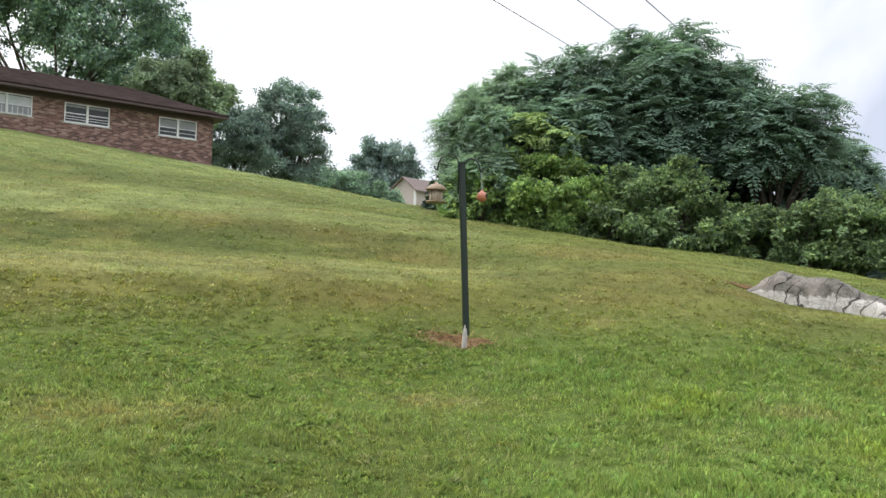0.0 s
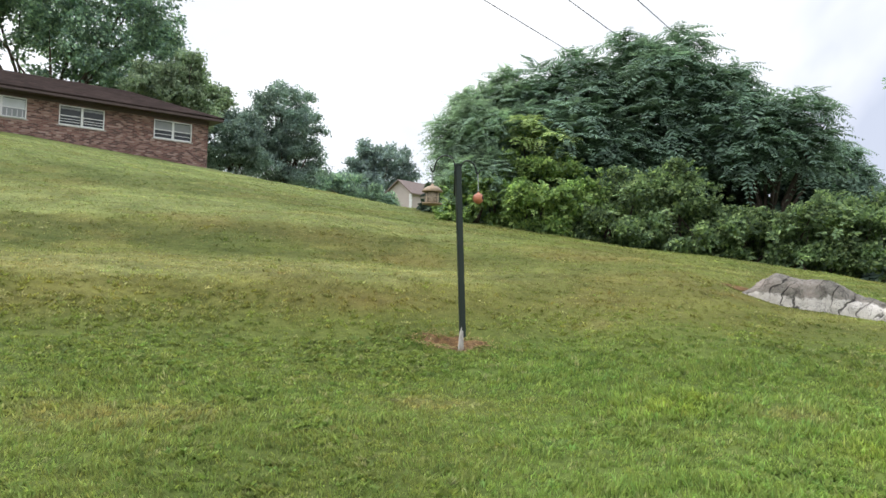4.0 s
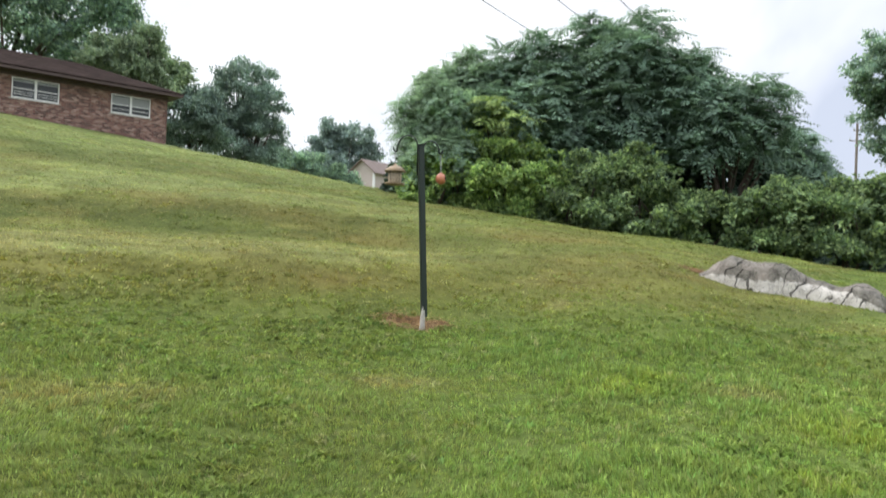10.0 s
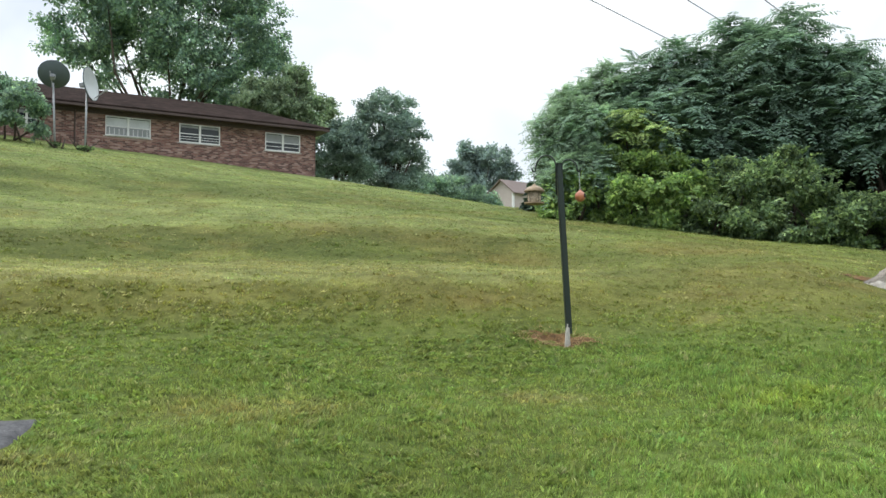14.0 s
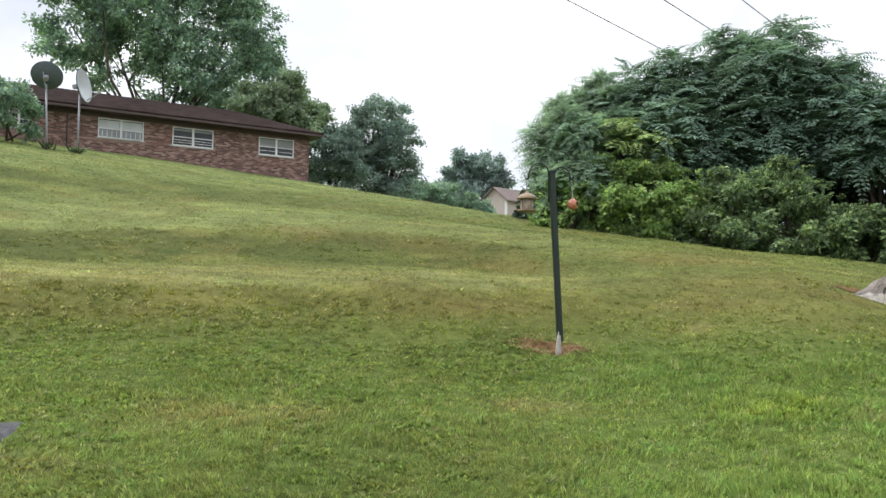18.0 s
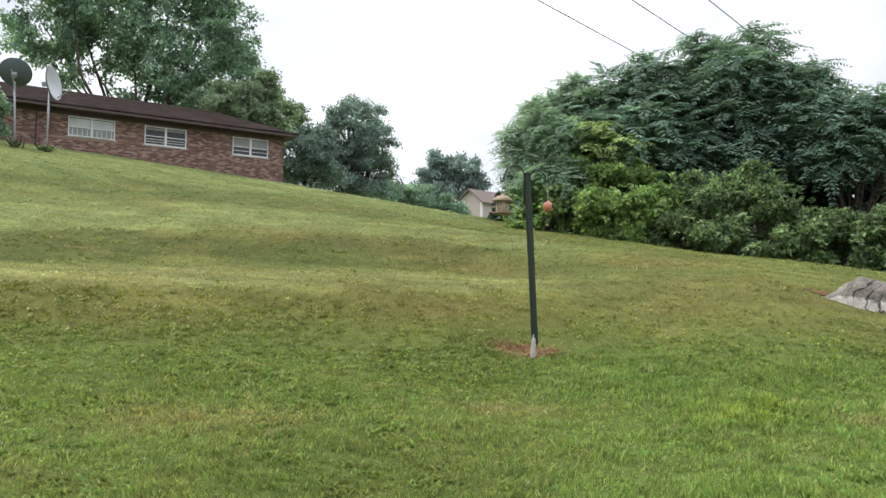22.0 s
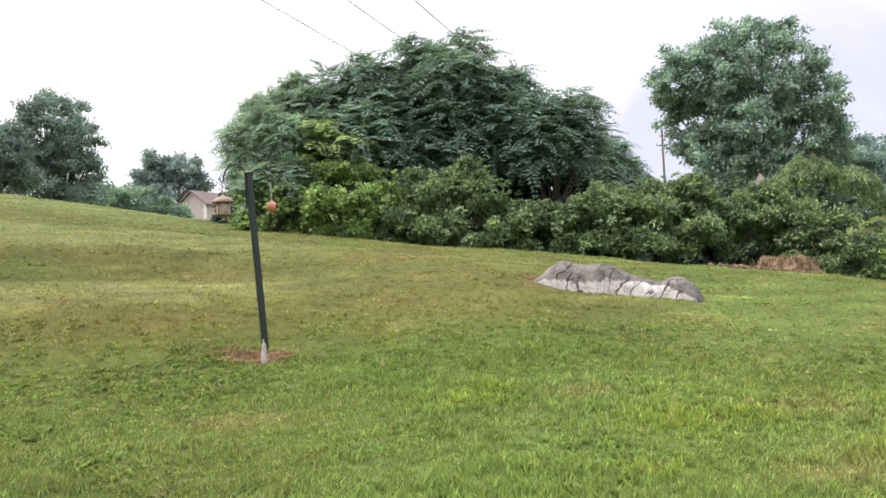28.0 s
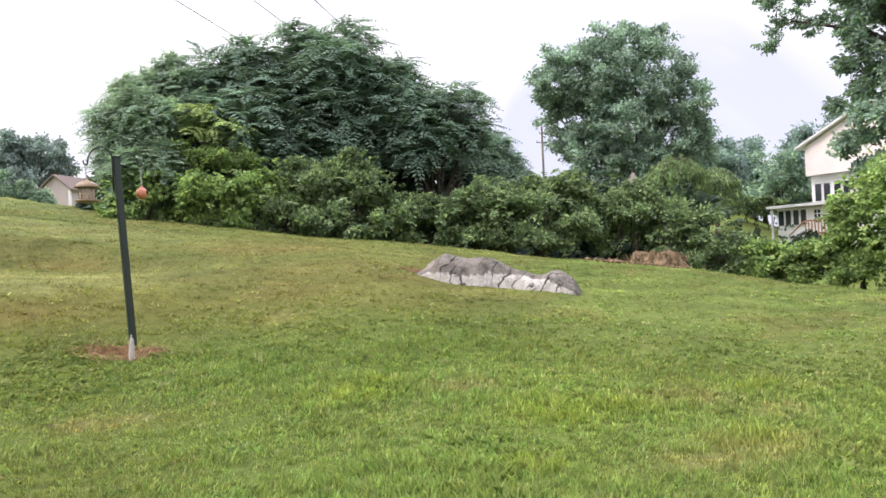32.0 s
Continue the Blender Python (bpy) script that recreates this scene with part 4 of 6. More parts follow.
def straw(name, cx, cy, rx, ry, count, seed, label):
    rng = np.random.default_rng(seed)
    a, q = rng.uniform(0, 2 * np.pi, count), np.sqrt(rng.random(count))
    x, y = cx + rx * q * np.cos(a), cy + ry * q * np.sin(a)
    base = np.stack([x, y, ground(x, y) + 0.02 + 0.02 * rng.random(count)], 1)
    d = unit(np.stack([rng.normal(size=count), rng.normal(size=count), 0.25 * rng.normal(size=count)], 1))
    ln = rng.uniform(0.05, 0.17, count)
    v, f = leaf_quads(base, d, np.tile([0, 0, 1.0], (count, 1)), ln, np.full(count, 0.006))
    return tagged(link(name, raw_mesh(name, v, f, STRAW)), label, "straw", kind="stuff")


def build_rock():
    """A long low outcrop with two humps, half sunk in the bank."""
    a, b = Vector((5.00, 12.68)), Vector((7.28, 10.97))
    along = (b - a).normalized()
    back = Vector((-along.y, along.x))
    n, m = 90, 26
    bm = bmesh.new()
    uv = bm.loops.layers.uv.new("map")
    grid, vv = [], {}
    for i in range(n + 1):
        s = i / n
        c = a + (b - a) * s
        hump = 0.46 * math.exp(-abs((s - 0.25) / 0.27) ** 2.6) + 0.25 * math.exp(-((s - 0.62) / 0.22) ** 4) + 0.27 * math.exp(-abs((s - 0.88) / 0.10) ** 3) + 0.05
        hump *= min(1, (1 - s) / 0.05 + 0.05) * min(1, (s / 0.20) ** 0.7 + 0.05)
        row = []
        for j in range(m + 1):
            q = j / m
            ang = math.pi * q
            front = -math.cos(ang)
            off = (-0.16 + 0.20 * front) if front < 0 else (-0.16 + 0.62 * front)
            p = c + back * (off + 0.05 * math.sin(9 * s + 2))
            k = noise.fractal(Vector((p.x * 2.6, p.y * 2.6, q * 2.0)), 0.7, 2.1, 5)
            fold = 0.05 * math.sin(26 * s + 5 * q + 2 * k)
            h = hump * math.sin(ang) ** 0.6 * (1 + 0.05 * k) + (fold * 0.25 + 0.02 * k) * math.sin(ang)
            # the ground rises behind: the crest stands over the downhill foot
            z = gz(p.x, p.y) - 0.06 + max(h, 0) * (1.0 if front < 0 else 1.0)
            w = bm.verts.new((p.x, p.y, z))
            vv[w] = (s * 2.8, q * 2 + 0.24 - 0.42 * math.exp(-((s - 0.66) / 0.13) ** 2))
            row.append(w)
        grid.append(row)
    for i in range(n):
        for j in range(m):
            f = bm.faces.new((grid[i][j], grid[i + 1][j], grid[i + 1][j + 1], grid[i][j + 1]))
            for lp in f.loops:
                lp[uv].uv = vv[lp.vert]
    bmesh.ops.recalc_face_normals(bm, faces=bm.faces)
    ob = part("rock_outcrop", bm, ROCK, None, "", True)
    tagged(ob, "long grey limestone outcrop with a white uncovered foot in the lawn", "rock")


def build_stump():
    base = spot(38.7, 20.0)
    ob = empty("tree_stump", base, "rotten reddish-brown tree stump crumbling at the lawn's edge", "stump")
    rng = np.random.default_rng(5)
    bm = bmesh.new()
    segs, rings = 96, 12
    rows = []
    for q in range(rings + 1):
        t = q / rings
        row = []
        for k in range(segs):
            a = 2 * math.pi * k / segs
            rag = noise.fractal(Vector((math.cos(a) * 2, math.sin(a) * 2, t * 1.5)), 0.8, 2.0, 5)
            rad = (0.90 - 0.38 * t ** 0.8) * (1 + 0.05 * math.sin(9 * a) + 0.20 * rag + 0.015 * math.sin(41 * a + 3 * t))
            top = 0.47 * (1 + 0.18 * noise.noise(Vector((math.cos(a) * 2, math.sin(a) * 2, 2))) + 0.16 * noise.noise(Vector((math.cos(a) * 14, math.sin(a) * 14, 5))))
            row.append(bm.verts.new(base + Vector((rad * math.cos(a), rad * math.sin(a) * 0.8, -0.12 + t * top))))
        rows.append(row)
    for lo, hi in zip(rows, rows[1:]):
        for k in range(segs):
            bm.faces.new((lo[k], lo[(k + 1) % segs], hi[(k + 1) % segs], hi[k]))
    mid = bm.verts.new(base + Vector((0, 0, 0.34)))
    for k in range(segs):
        bm.faces.new((rows[-1][k], rows[-1][(k + 1) % segs], mid))
    adopt(part("stump_body", bm, STUMP_WOOD), ob)
    for k in range(70):
        a, t = rng.uniform(0, 6.28), rng.uniform(0.35, 0.8)
        p = base + Vector((t * math.cos(a), t * 0.8 * math.sin(a), 0.12))
        q = p + Vector((rng.normal() * 0.06, rng.normal() * 0.06, rng.uniform(0.12, 0.28)))
        adopt(part("splinter", tube([p, p.lerp(q, 0.5), q], [0.026, 0.018, 0.005], 5), STUMP_WOOD), ob)
    low = bmesh.new()
    for k in range(260):
        a, t = rng.uniform(0, 6.28), 0.8 + 0.7 * rng.random() ** 1.5
        x, y = base.x - 0.25 + t * 1.1 * math.cos(a), base.y + t * 0.8 * math.sin(a)
        s = rng.uniform(0.02, 0.07)
        box(low, (s * 2, s, s * 0.6), pose(x, y, gz(x, y) + 0.015, rng.uniform(0, 40), rng.uniform(0, 40), rng.uniform(0, 360)))
    tagged(part("wood_crumbs", low, STUMP_WOOD), "crumbled reddish stump wood strewn on the grass", "debris", kind="stuff")


# ---- the feeder post ----
def build_post():
    base, top = Vector((0.30, 8.80, 0.0)), Vector((0.185, 8.83, 2.83))
    base.z = gz(base.x, base.y)
    ob = empty("feeder_post", base, "leaning dark green square post with two iron hooks on bare soil", "post")
    axis = (top - base).normalized()
    turn = Vector((0, 0, 1)).rotation_difference(axis).to_matrix().to_4x4()
    ln = (top - base).length

    def on(h, x=0.0, y=0.0, rz=14):
        return Matrix.Translation(base) @ turn @ pose(x, y, h, 0, 0, rz)

    adopt(part("sleeve", boxed((0.066, 0.066, ln - 0.14), on(0.14 + (ln - 0.14) / 2), 0.007), GREEN_POST), ob)
    adopt(part("cap", boxed((0.077, 0.077, 0.02), on(ln + 0.008), 0.006), GREEN_POST), ob)
    foot = boxed((0.034, 0.05, 0.40), on(0.02, -0.012, -0.02), 0.006)
    adopt(part("wooden_core", foot, BARE_WOOD, None, "weathered pale wooden core showing under the sleeve"), ob)
    bm = bmesh.new()
    s = [Vector((0.26, 8.74, base.z - 0.02)), Vector((0.265, 8.745, base.z + 0.16)), Vector((0.275, 8.752, base.z + 0.26))]
    adopt(part("splint", tube_into(bm, s, [0.022, 0.016, 0.005], 6), BARE_WOOD), ob)

    def hook(name, side, reach, rise_h, curl):
        pts = [top + Vector((side * 0.03, -0.02, -0.35)), top + Vector((side * 0.035, -0.02, -0.02))]
        for k in range(1, 13):
            a = math.pi * k / 12
            pts.append(top + Vector((side * (0.035 + reach * (1 - math.cos(a)) / 2), -0.02, -0.02 + rise_h * math.sin(a) - curl * k / 12)))
        end = pts[-1]
        for k in range(1, 8):
            a = math.pi * k / 7
            pts.append(end + Vector((side * 0.020 * (1 - math.cos(a)), 0, -0.03 * math.sin(a) + 0.03 * k / 7)))
        adopt(part(name, tube(pts, 0.008, 8), HOOK, None, "", True), ob)
        return end + Vector((side * 0.02, 0, -0.028))

    left = hook("long_hook", -1, 0.235, 0.150, 0.045)
    right = hook("short_hook", 1, 0.175, 0.10, 0.05)
    # lidded seed feeder
    at = Vector((-0.098, left.y, 2.365))
    fd = empty("bird_feeder", at, "copper-lidded hanging bird feeder part full of seed", "bird feeder")
    adopt(part("lid", lathe([(0.118, 0.150), (0.122, 0.158), (0.100, 0.185), (0.062, 0.212), (0.02, 0.226), (0.012, 0.245), (0.0, 0.246)], 28, Matrix.Translation(at)), COPPER, None, "", True), fd)
    hopper = adopt(part("seed_tube", lathe([(0.070, 0.03), (0.074, 0.035), (0.078, 0.148), (0.0, 0.15)], 24, Matrix.Translation(at)), SEED, None, "mesh tube part full of seed", True), fd)
    adopt(part("tray", lathe([(0.03, -0.005), (0.112, 0.008), (0.118, 0.026), (0.110, 0.024), (0.0, 0.02)], 28, Matrix.Translation(at)), COPPER, None, "", True), fd)
    for k in range(5):
        a = 2 * math.pi * k / 5 + 0.3
        under(part("rod", tube([at + Vector((0.082 * math.cos(a), 0.082 * math.sin(a), 0.02)), at + Vector((0.084 * math.cos(a), 0.084 * math.sin(a), 0.155))], 0.0022, 5), HOOK), hopper, fd)
    adopt(part("hanger", tube([at + Vector((0, 0, 0.24)), left], 0.006, 6), WIRE), fd)
    # orange ball feeder
    at = Vector((0.425, right.y, 2.395))
    bf = empty("ball_feeder", at, "round orange glazed ball feeder on a wire", "bird feeder")
    prof = [(0.0, 0.0)] + [(0.060 * math.sin(math.pi * k / 12), 0.062 - 0.062 * math.cos(math.pi * k / 12)) for k in range(1, 12)] + [(0.014, 0.124), (0.012, 0.137), (0.0, 0.138)]
    ball = adopt(part("ball", lathe(prof, 28, Matrix.Translation(at)), TERRACOTTA, None, "", True), bf)
    hole = lathe([(0.0, -0.004), (0.02, -0.003), (0.024, 0.0), (0.02, 0.004), (0.0, 0.005)], 16, Matrix.Translation(at + Vector((0.052, -0.026, 0.07))) @ pose(0, 0, 0, 90, 0, 63))
    under(part("opening", hole, DARK_HOLE, None, "dark feeding hole"), ball, bf)
    adopt(part("hanger", tube([at + Vector((0, 0, 0.13)), right], 0.006, 6), WIRE), bf)


# ---- the brick house ----
HOUSE = pose(-11.93, 39.42, 0.0, 0, 0, 39.95)


def uv_box(bm, m, scale=1.0):
    """Map every face by its own plane, in metres of the local frame."""
    layer = bm.loops.layers.uv.verify()
    inv = m.inverted()
    rot3 = inv.to_3x3()
    for f in bm.faces:
        n = rot3 @ f.normal
        for lp in f.loops:
            p = inv @ lp.vert.co
            if abs(n.z) > 0.75:
                lp[layer].uv = (p.x * scale, math.hypot(p.y, p.z) * scale)
            elif abs(n.x) > abs(n.y):
                lp[layer].uv = (p.y * scale, p.z * scale)
            else:
                lp[layer].uv = (p.x * scale, p.z * scale)
    return bm


def local_box(m, x0, x1, y0, y1, z0, z1, bevel=0.0):
    return boxed((x1 - x0, y1 - y0, z1 - z0), m @ Matrix.Translation(((x0 + x1) / 2, (y0 + y1) / 2, (z0 + z1) / 2)), bevel)


def wall_with_holes(m, x0, x1, z0, z1, y0, y1, holes):
    """A thick wall cut by openings (x0, x1, z0, z1), as blocks in one mesh."""
    bm = bmesh.new()
    xs = sorted({x0, x1, *[h[0] for h in holes], *[h[1] for h in holes]})
    for a, b in zip(xs, xs[1:]):
        gaps = sorted((h[2], h[3]) for h in holes if h[0] < (a + b) / 2 < h[1])
        lo = z0
        for g0, g1 in gaps + [(z1, z1)]:
            if g0 - lo > 1e-3:
                box(bm, (b - a, y1 - y0, g0 - lo), m @ Matrix.Translation(((a + b) / 2, (y0 + y1) / 2, (lo + g0) / 2)))
            lo = g1
    bmesh.ops.remove_doubles(bm, verts=bm.verts, dist=1e-4)
    return bm


def sash_window(m, x0, x1, z0, z1, parent, blind, bars, cloth, name="window"):
    """A pair of double-hung sashes: frame, mullion, meeting rails, panes, blinds and inner bars."""
    win = part(name, local_box(m, x0 - 0.09, x1 + 0.09, -0.035, 0.02, z0 - 0.06, z0 - 0.015), BARE_WOOD, None, "white double-hung window pair")
    adopt(win, parent)

    def piece(nm, a, b, c, d, y0, y1, mat, label=""):
        ob = part(nm, local_box(m, a, b, y0, y1, c, d), mat, None, label)
        ob.parent = win
        ob.matrix_parent_inverse = (parent.matrix_basis @ win.matrix_parent_inverse).inverted()
        return ob

    piece("frame_side", x0, x0 + 0.045, z0 - 0.012, z1, -0.03, 0.09, WHITE)
    piece("frame_side", x1 - 0.045, x1, z0 - 0.012, z1, -0.03, 0.09, WHITE)
    piece("frame_head", x0 + 0.048, x1 - 0.048, z1 - 0.045, z1, -0.03, 0.09, WHITE)
    piece("frame_foot", x0 + 0.048, x1 - 0.048, z0 - 0.012, z0 + 0.05, -0.03, 0.09, WHITE)
    mid = (x0 + x1) / 2
    piece("mullion", mid - 0.05, mid + 0.05, z0 + 0.053, z1 - 0.048, -0.025, 0.09, WHITE)
    zm = z0 + (z1 - z0) * 0.48
    for a, b in ((x0 + 0.048, mid - 0.053), (mid + 0.053, x1 - 0.048)):
        piece("meeting_rail", a, b, zm - 0.02, zm + 0.02, 0.0, 0.05, WHITE)
        piece("pane", a, b, zm + 0.023, z1 - 0.048, 0.035, 0.041, GLASS)
        piece("pane", a, b, z0 + 0.053, zm - 0.023, 0.02, 0.026, GLASS)
        for k in range(bars):
            z = z0 + 0.05 + (zm - z0 - 0.08) * (k + 1) / (bars + 1)
            piece("bar", a, b, z - 0.011, z + 0.011, 0.005, 0.018, WHITE)
        if blind > 0:
            if blind >= 1.0:
                piece("blind", a + 0.01, b - 0.01, z0 + 0.055, zm - 0.025, 0.010, 0.017, SHADE, "drawn blind")
            piece("blind", a + 0.01, b - 0.01, z1 - 0.08 - (z1 - zm - 0.08) * blind, z1 - 0.08, 0.022, 0.032, cloth, "drawn blind")
    return win


def hip_roof(m, x0, x1, y0, y1, z0, ridge, inset, thick=0.06):
    bm = bmesh.new()
    ym = (y0 + y1) / 2
    for dz in (0.0,):
        e = [bm.verts.new(m @ Vector(p)) for p in ((x0, y0, z0), (x1, y0, z0), (x1, y1, z0), (x0, y1, z0))]
        r = [bm.verts.new(m @ Vector(p)) for p in ((x0 + inset, ym, ridge), (x1 - inset, ym, ridge))]
        low = [bm.verts.new(m @ Vector(p)) for p in ((x0, y0, z0 - thick), (x1, y0, z0 - thick), (x1, y1, z0 - thick), (x0, y1, z0 - thick))]
        for f in ((e[0], e[1], r[1], r[0]), (e[1], e[2], r[1]), (e[2], e[3], r[0], r[1]), (e[3], e[0], r[0])):
            bm.faces.new(f)
        for k in range(4):
            bm.faces.new((low[k], low[(k + 1) % 4], e[(k + 1) % 4], e[k]))
        bm.faces.new(low[::-1])
    bmesh.ops.recalc_face_normals(bm, faces=bm.faces)
    return bm


def build_brick_house():
    m = HOUSE
    ob = empty("brick_house", m.translation + Vector((0, 0, 6.0)), "low brown-red brick house with a dark shingle hip roof", "house", rz=39.95)
    L, depth, z0, z1 = -25.5, 6.9, 5.6, 8.96
    wins = [(-2.75, -0.86, 7.81, 8.72), (-7.02, -5.06, 7.84, 8.74), (-10.32, -8.34, 7.86, 8.76), (-13.9, -13.1, 7.9, 8.74), (-17.9, -15.8, 7.3, 8.72)]
    front = uv_box(wall_with_holes(m, L, 0.0, z0, z1, 0.0, 0.22, wins), m)
    adopt(part("front_wall", front, BRICK), ob)
    adopt(part("end_wall", uv_box(local_box(m, -0.22, 0.0, 0.223, depth, z0, z1), m), BRICK), ob)
    adopt(part("back_wall", uv_box(local_box(m, L, -0.223, depth - 0.22, depth, z0, z1), m), BRICK), ob)
    adopt(part("end_wall", uv_box(local_box(m, L, L + 0.22, 0.223, depth - 0.223, z0, z1), m), BRICK), ob)
    adopt(part("soffit", local_box(m, L - 0.5, 0.5, -0.52, depth + 0.5, z1 + 0.003, z1 + 0.04), BROWN_TRIM, None, "dark brown boarded eave"), ob)
    adopt(part("frieze", local_box(m, L, 0.02, -0.03, -0.003, z1 - 0.16, z1), BROWN_TRIM), ob)
    adopt(part("gutter", local_box(m, L - 0.55, 0.55, -0.62, -0.525, z1 + 0.0, z1 + 0.12, 0.015), BROWN_TRIM), ob)
    adopt(part("fascia", local_box(m, 0.503, 0.53, -0.52, depth + 0.5, z1, z1 + 0.14), BROWN_TRIM), ob)
    roof = uv_box(hip_roof(m, L - 0.6, 0.6, -0.6, depth + 0.6, z1 + 0.2, 10.62, 3.5), m)
    adopt(part("roof", roof, SHINGLE), ob)
    for (a, b, c, d), (blind, bars, cloth) in zip(wins, ((0.95, 1, SHADE), (0.25, 2, SHADE), (1.0, 0, BLIND), (0.4, 1, SHADE), (1.0, 0, BLIND))):
        sash_window(m, a, b, c, d, ob, blind, bars, cloth)
    # pale security bars over the lower sashes of one window
    guard = adopt(part("window_guard", local_box(m, -10.2, -8.45, -0.10, -0.065, 7.87, 7.90), WHITE), ob)
    for k in range(9):
        x = -10.15 + k * 0.205
        under(part("baluster", local_box(m, x - 0.012, x + 0.012, -0.095, -0.07, 7.903, 8.2), WHITE), guard, ob)
    adopt(part("downpipe", tube([m @ Vector((-11.6, -0.07, 8.9)), m @ Vector((-11.6, -0.07, 7.0))], 0.035, 8), BROWN_TRIM), ob)


# ---- satellite dishes ----
def build_dish(bearing, dist, top_h, facing, tilt, rad, back_mat, front_mat, label, lean):
    base = spot(bearing, dist)
    ob = empty("satellite_dish", base, label, "satellite dish")
    top = base + Vector((lean, 0.0, top_h))
    adopt(part("pole", tube([base - Vector((0, 0, 0.3)), top], 0.038, 10), GALV, None, "", True), ob)
    head = Matrix.Translation(top + Vector((0, 0, 0.3))) @ pose(0, 0, 0, 0, 0, facing) @ pose(0, 0, 0, tilt, 0, 0)
    bowl = [(rad * k / 12, 0.26 * rad * (k / 12) ** 2) for k in range(13)]
    shell = bowl + [(rad * 1.02, 0.26 * rad), (rad * 1.02, 0.26 * rad - 0.03)] + [(r_ - 0.0, z_ - 0.035) for r_, z_ in bowl[::-1]]
    adopt(part("bowl", lathe(shell, 36, head), back_mat, None, "", True), ob)
    if front_mat is not back_mat:
        adopt(part("bowl_face", lathe([(max(r_ - 0.015, 0), z_ + 0.004) for r_, z_ in bowl] + [(rad * 0.95, 0.245 * rad + 0.006), (0.0, 0.01)], 36, head), front_mat, None, "", True), ob)
    adopt(part("mount", boxed((0.17, 0.17, 0.28), head @ Matrix.Translation((0, 0, -0.14)), 0.02), GALV), ob)
    arm = adopt(part("arm", tube([head @ Vector((0, -rad * 0.9, 0.2)), head @ Vector((0, -rad * 0.55, rad * 1.05))], 0.02, 6), GALV), ob)
    under(part("receiver", boxed((0.10, 0.10, 0.16), head @ Matrix.Translation((0, -rad * 0.5, rad * 1.08)), 0.02), DISH_FACE, None, "pale receiver head"), arm, ob)
    adopt(part("bracket", tube([top + Vector((0.05, -0.05, -0.35)), head @ Vector((0.1, 0.2, -0.05))], 0.018, 6), GALV), ob)


# ---- far houses, poles and wires ----
def build_white_house():
    m = pose(46.4, 40.9, 0.0, 0, 0, -86)
    ob = empty("white_house", m.translation + Vector((0, 0, 2.5)), "tall white-sided house with a pale pink upper gable and sun porch", "house", rz=-86)

    def put(name, *a, mat=SIDING_WHITE, label="", bevel=0.0):
        return adopt(part(name, local_box(m, *a, bevel), mat, None, label), ob)

    put("lower_wall", 0.02, 10.0, 0.55, 9.0, 1.5, 6.7)
    up = bmesh.new()
    pts = [(0, 6.75), (10.4, 6.75), (10.4, 8.85), (5.2, 11.1), (0, 8.85)]
    f0 = [up.verts.new(m @ Vector((x, 0.0, z))) for x, z in pts]
    f1 = [up.verts.new(m @ Vector((x, 9.2, z))) for x, z in pts]
    up.faces.new(f0)
    up.faces.new(f1[::-1])
    for k in range(5):
        up.faces.new((f0[k], f0[(k + 1) % 5], f1[(k + 1) % 5], f1[k]))
    bmesh.ops.recalc_face_normals(up, faces=up.faces)
    adopt(part("upper_wall", up, SIDING_PINK, None, "pale pink gable wall"), ob)
    for sgn, xa, xb in ((1, -0.55, 5.2), (-1, 10.95, 5.2)):
        za, zb = 8.70, 11.2
        bm = bmesh.new()
        q = [Vector(p) for p in ((xa, -0.4, za), (xb, -0.4, zb), (xb, 9.5, zb), (xa, 9.5, za))]
        lo = [bm.verts.new(m @ p) for p in q]
        hi = [bm.verts.new(m @ (p + Vector((0, 0, 0.16)))) for p in q]
        bm.faces.new(lo)
        bm.faces.new(hi)
        for k in range(4):
            bm.faces.new((lo[k], lo[(k + 1) % 4], hi[(k + 1) % 4], hi[k]))
        bmesh.ops.recalc_face_normals(bm, faces=bm.faces)
        adopt(part("roof", bm, WHITE), ob)
    for a in (0.28, 0.98, 1.80, 2.50):
        w = adopt(part("window", local_box(m, a, a + 0.6, 0.50, 0.54, 4.85, 6.2), WHITE, None, "tall narrow window"), ob)
        g = part("pane", local_box(m, a + 0.06, a + 0.54, 0.485, 0.497, 4.92, 6.13), GLASS)
        adopt(g, ob)
        g.parent = w
        g.matrix_parent_inverse = (ob.matrix_basis @ w.matrix_parent_inverse).inverted()
    put("belt_board", 0.3, 10.0, 0.4, 0.547, 6.55, 6.72, mat=WHITE)
    # sun porch
    put("porch_wall", -1.85, 2.2, -0.9, 0.5, 1.8, 4.5)
    put("porch_roof", -2.3, 3.2, -1.5, 0.52, 4.54, 4.74, mat=WHITE)
    put("porch_post", -2.1, -1.98, -1.3, -1.18, 2.2, 4.52, mat=WHITE)
    for a in (-1.75, -1.15, -0.5, 0.12):
        w = put("window", a, a + 0.55, -0.96, -0.905, 3.2, 4.4, mat=WHITE)
        g = part("pane", local_box(m, a + 0.06, a + 0.49, -0.975, -0.963, 3.27, 4.33), GLASS)
        g.parent = w
        g.matrix_parent_inverse = (ob.matrix_basis @ w.matrix_parent_inverse).inverted()
    d = put("door", 1.15, 1.9, -0.96, -0.905, 2.65, 4.4, mat=WHITE, label="white glazed porch door")
    for r in range(3):
        for c in range(2):
            x, z = 1.27 + 0.27 * c, 3.35 + 0.32 * r
            g = part("pane", local_box(m, x, x + 0.2, -0.975, -0.963, z, z + 0.25), GLASS)
            g.parent = d
            g.matrix_parent_inverse = (ob.matrix_basis @ d.matrix_parent_inverse).inverted()
    put("deck_floor", 1.7, 4.2, -2.6, -0.92, 2.5, 2.63, mat=DECK)
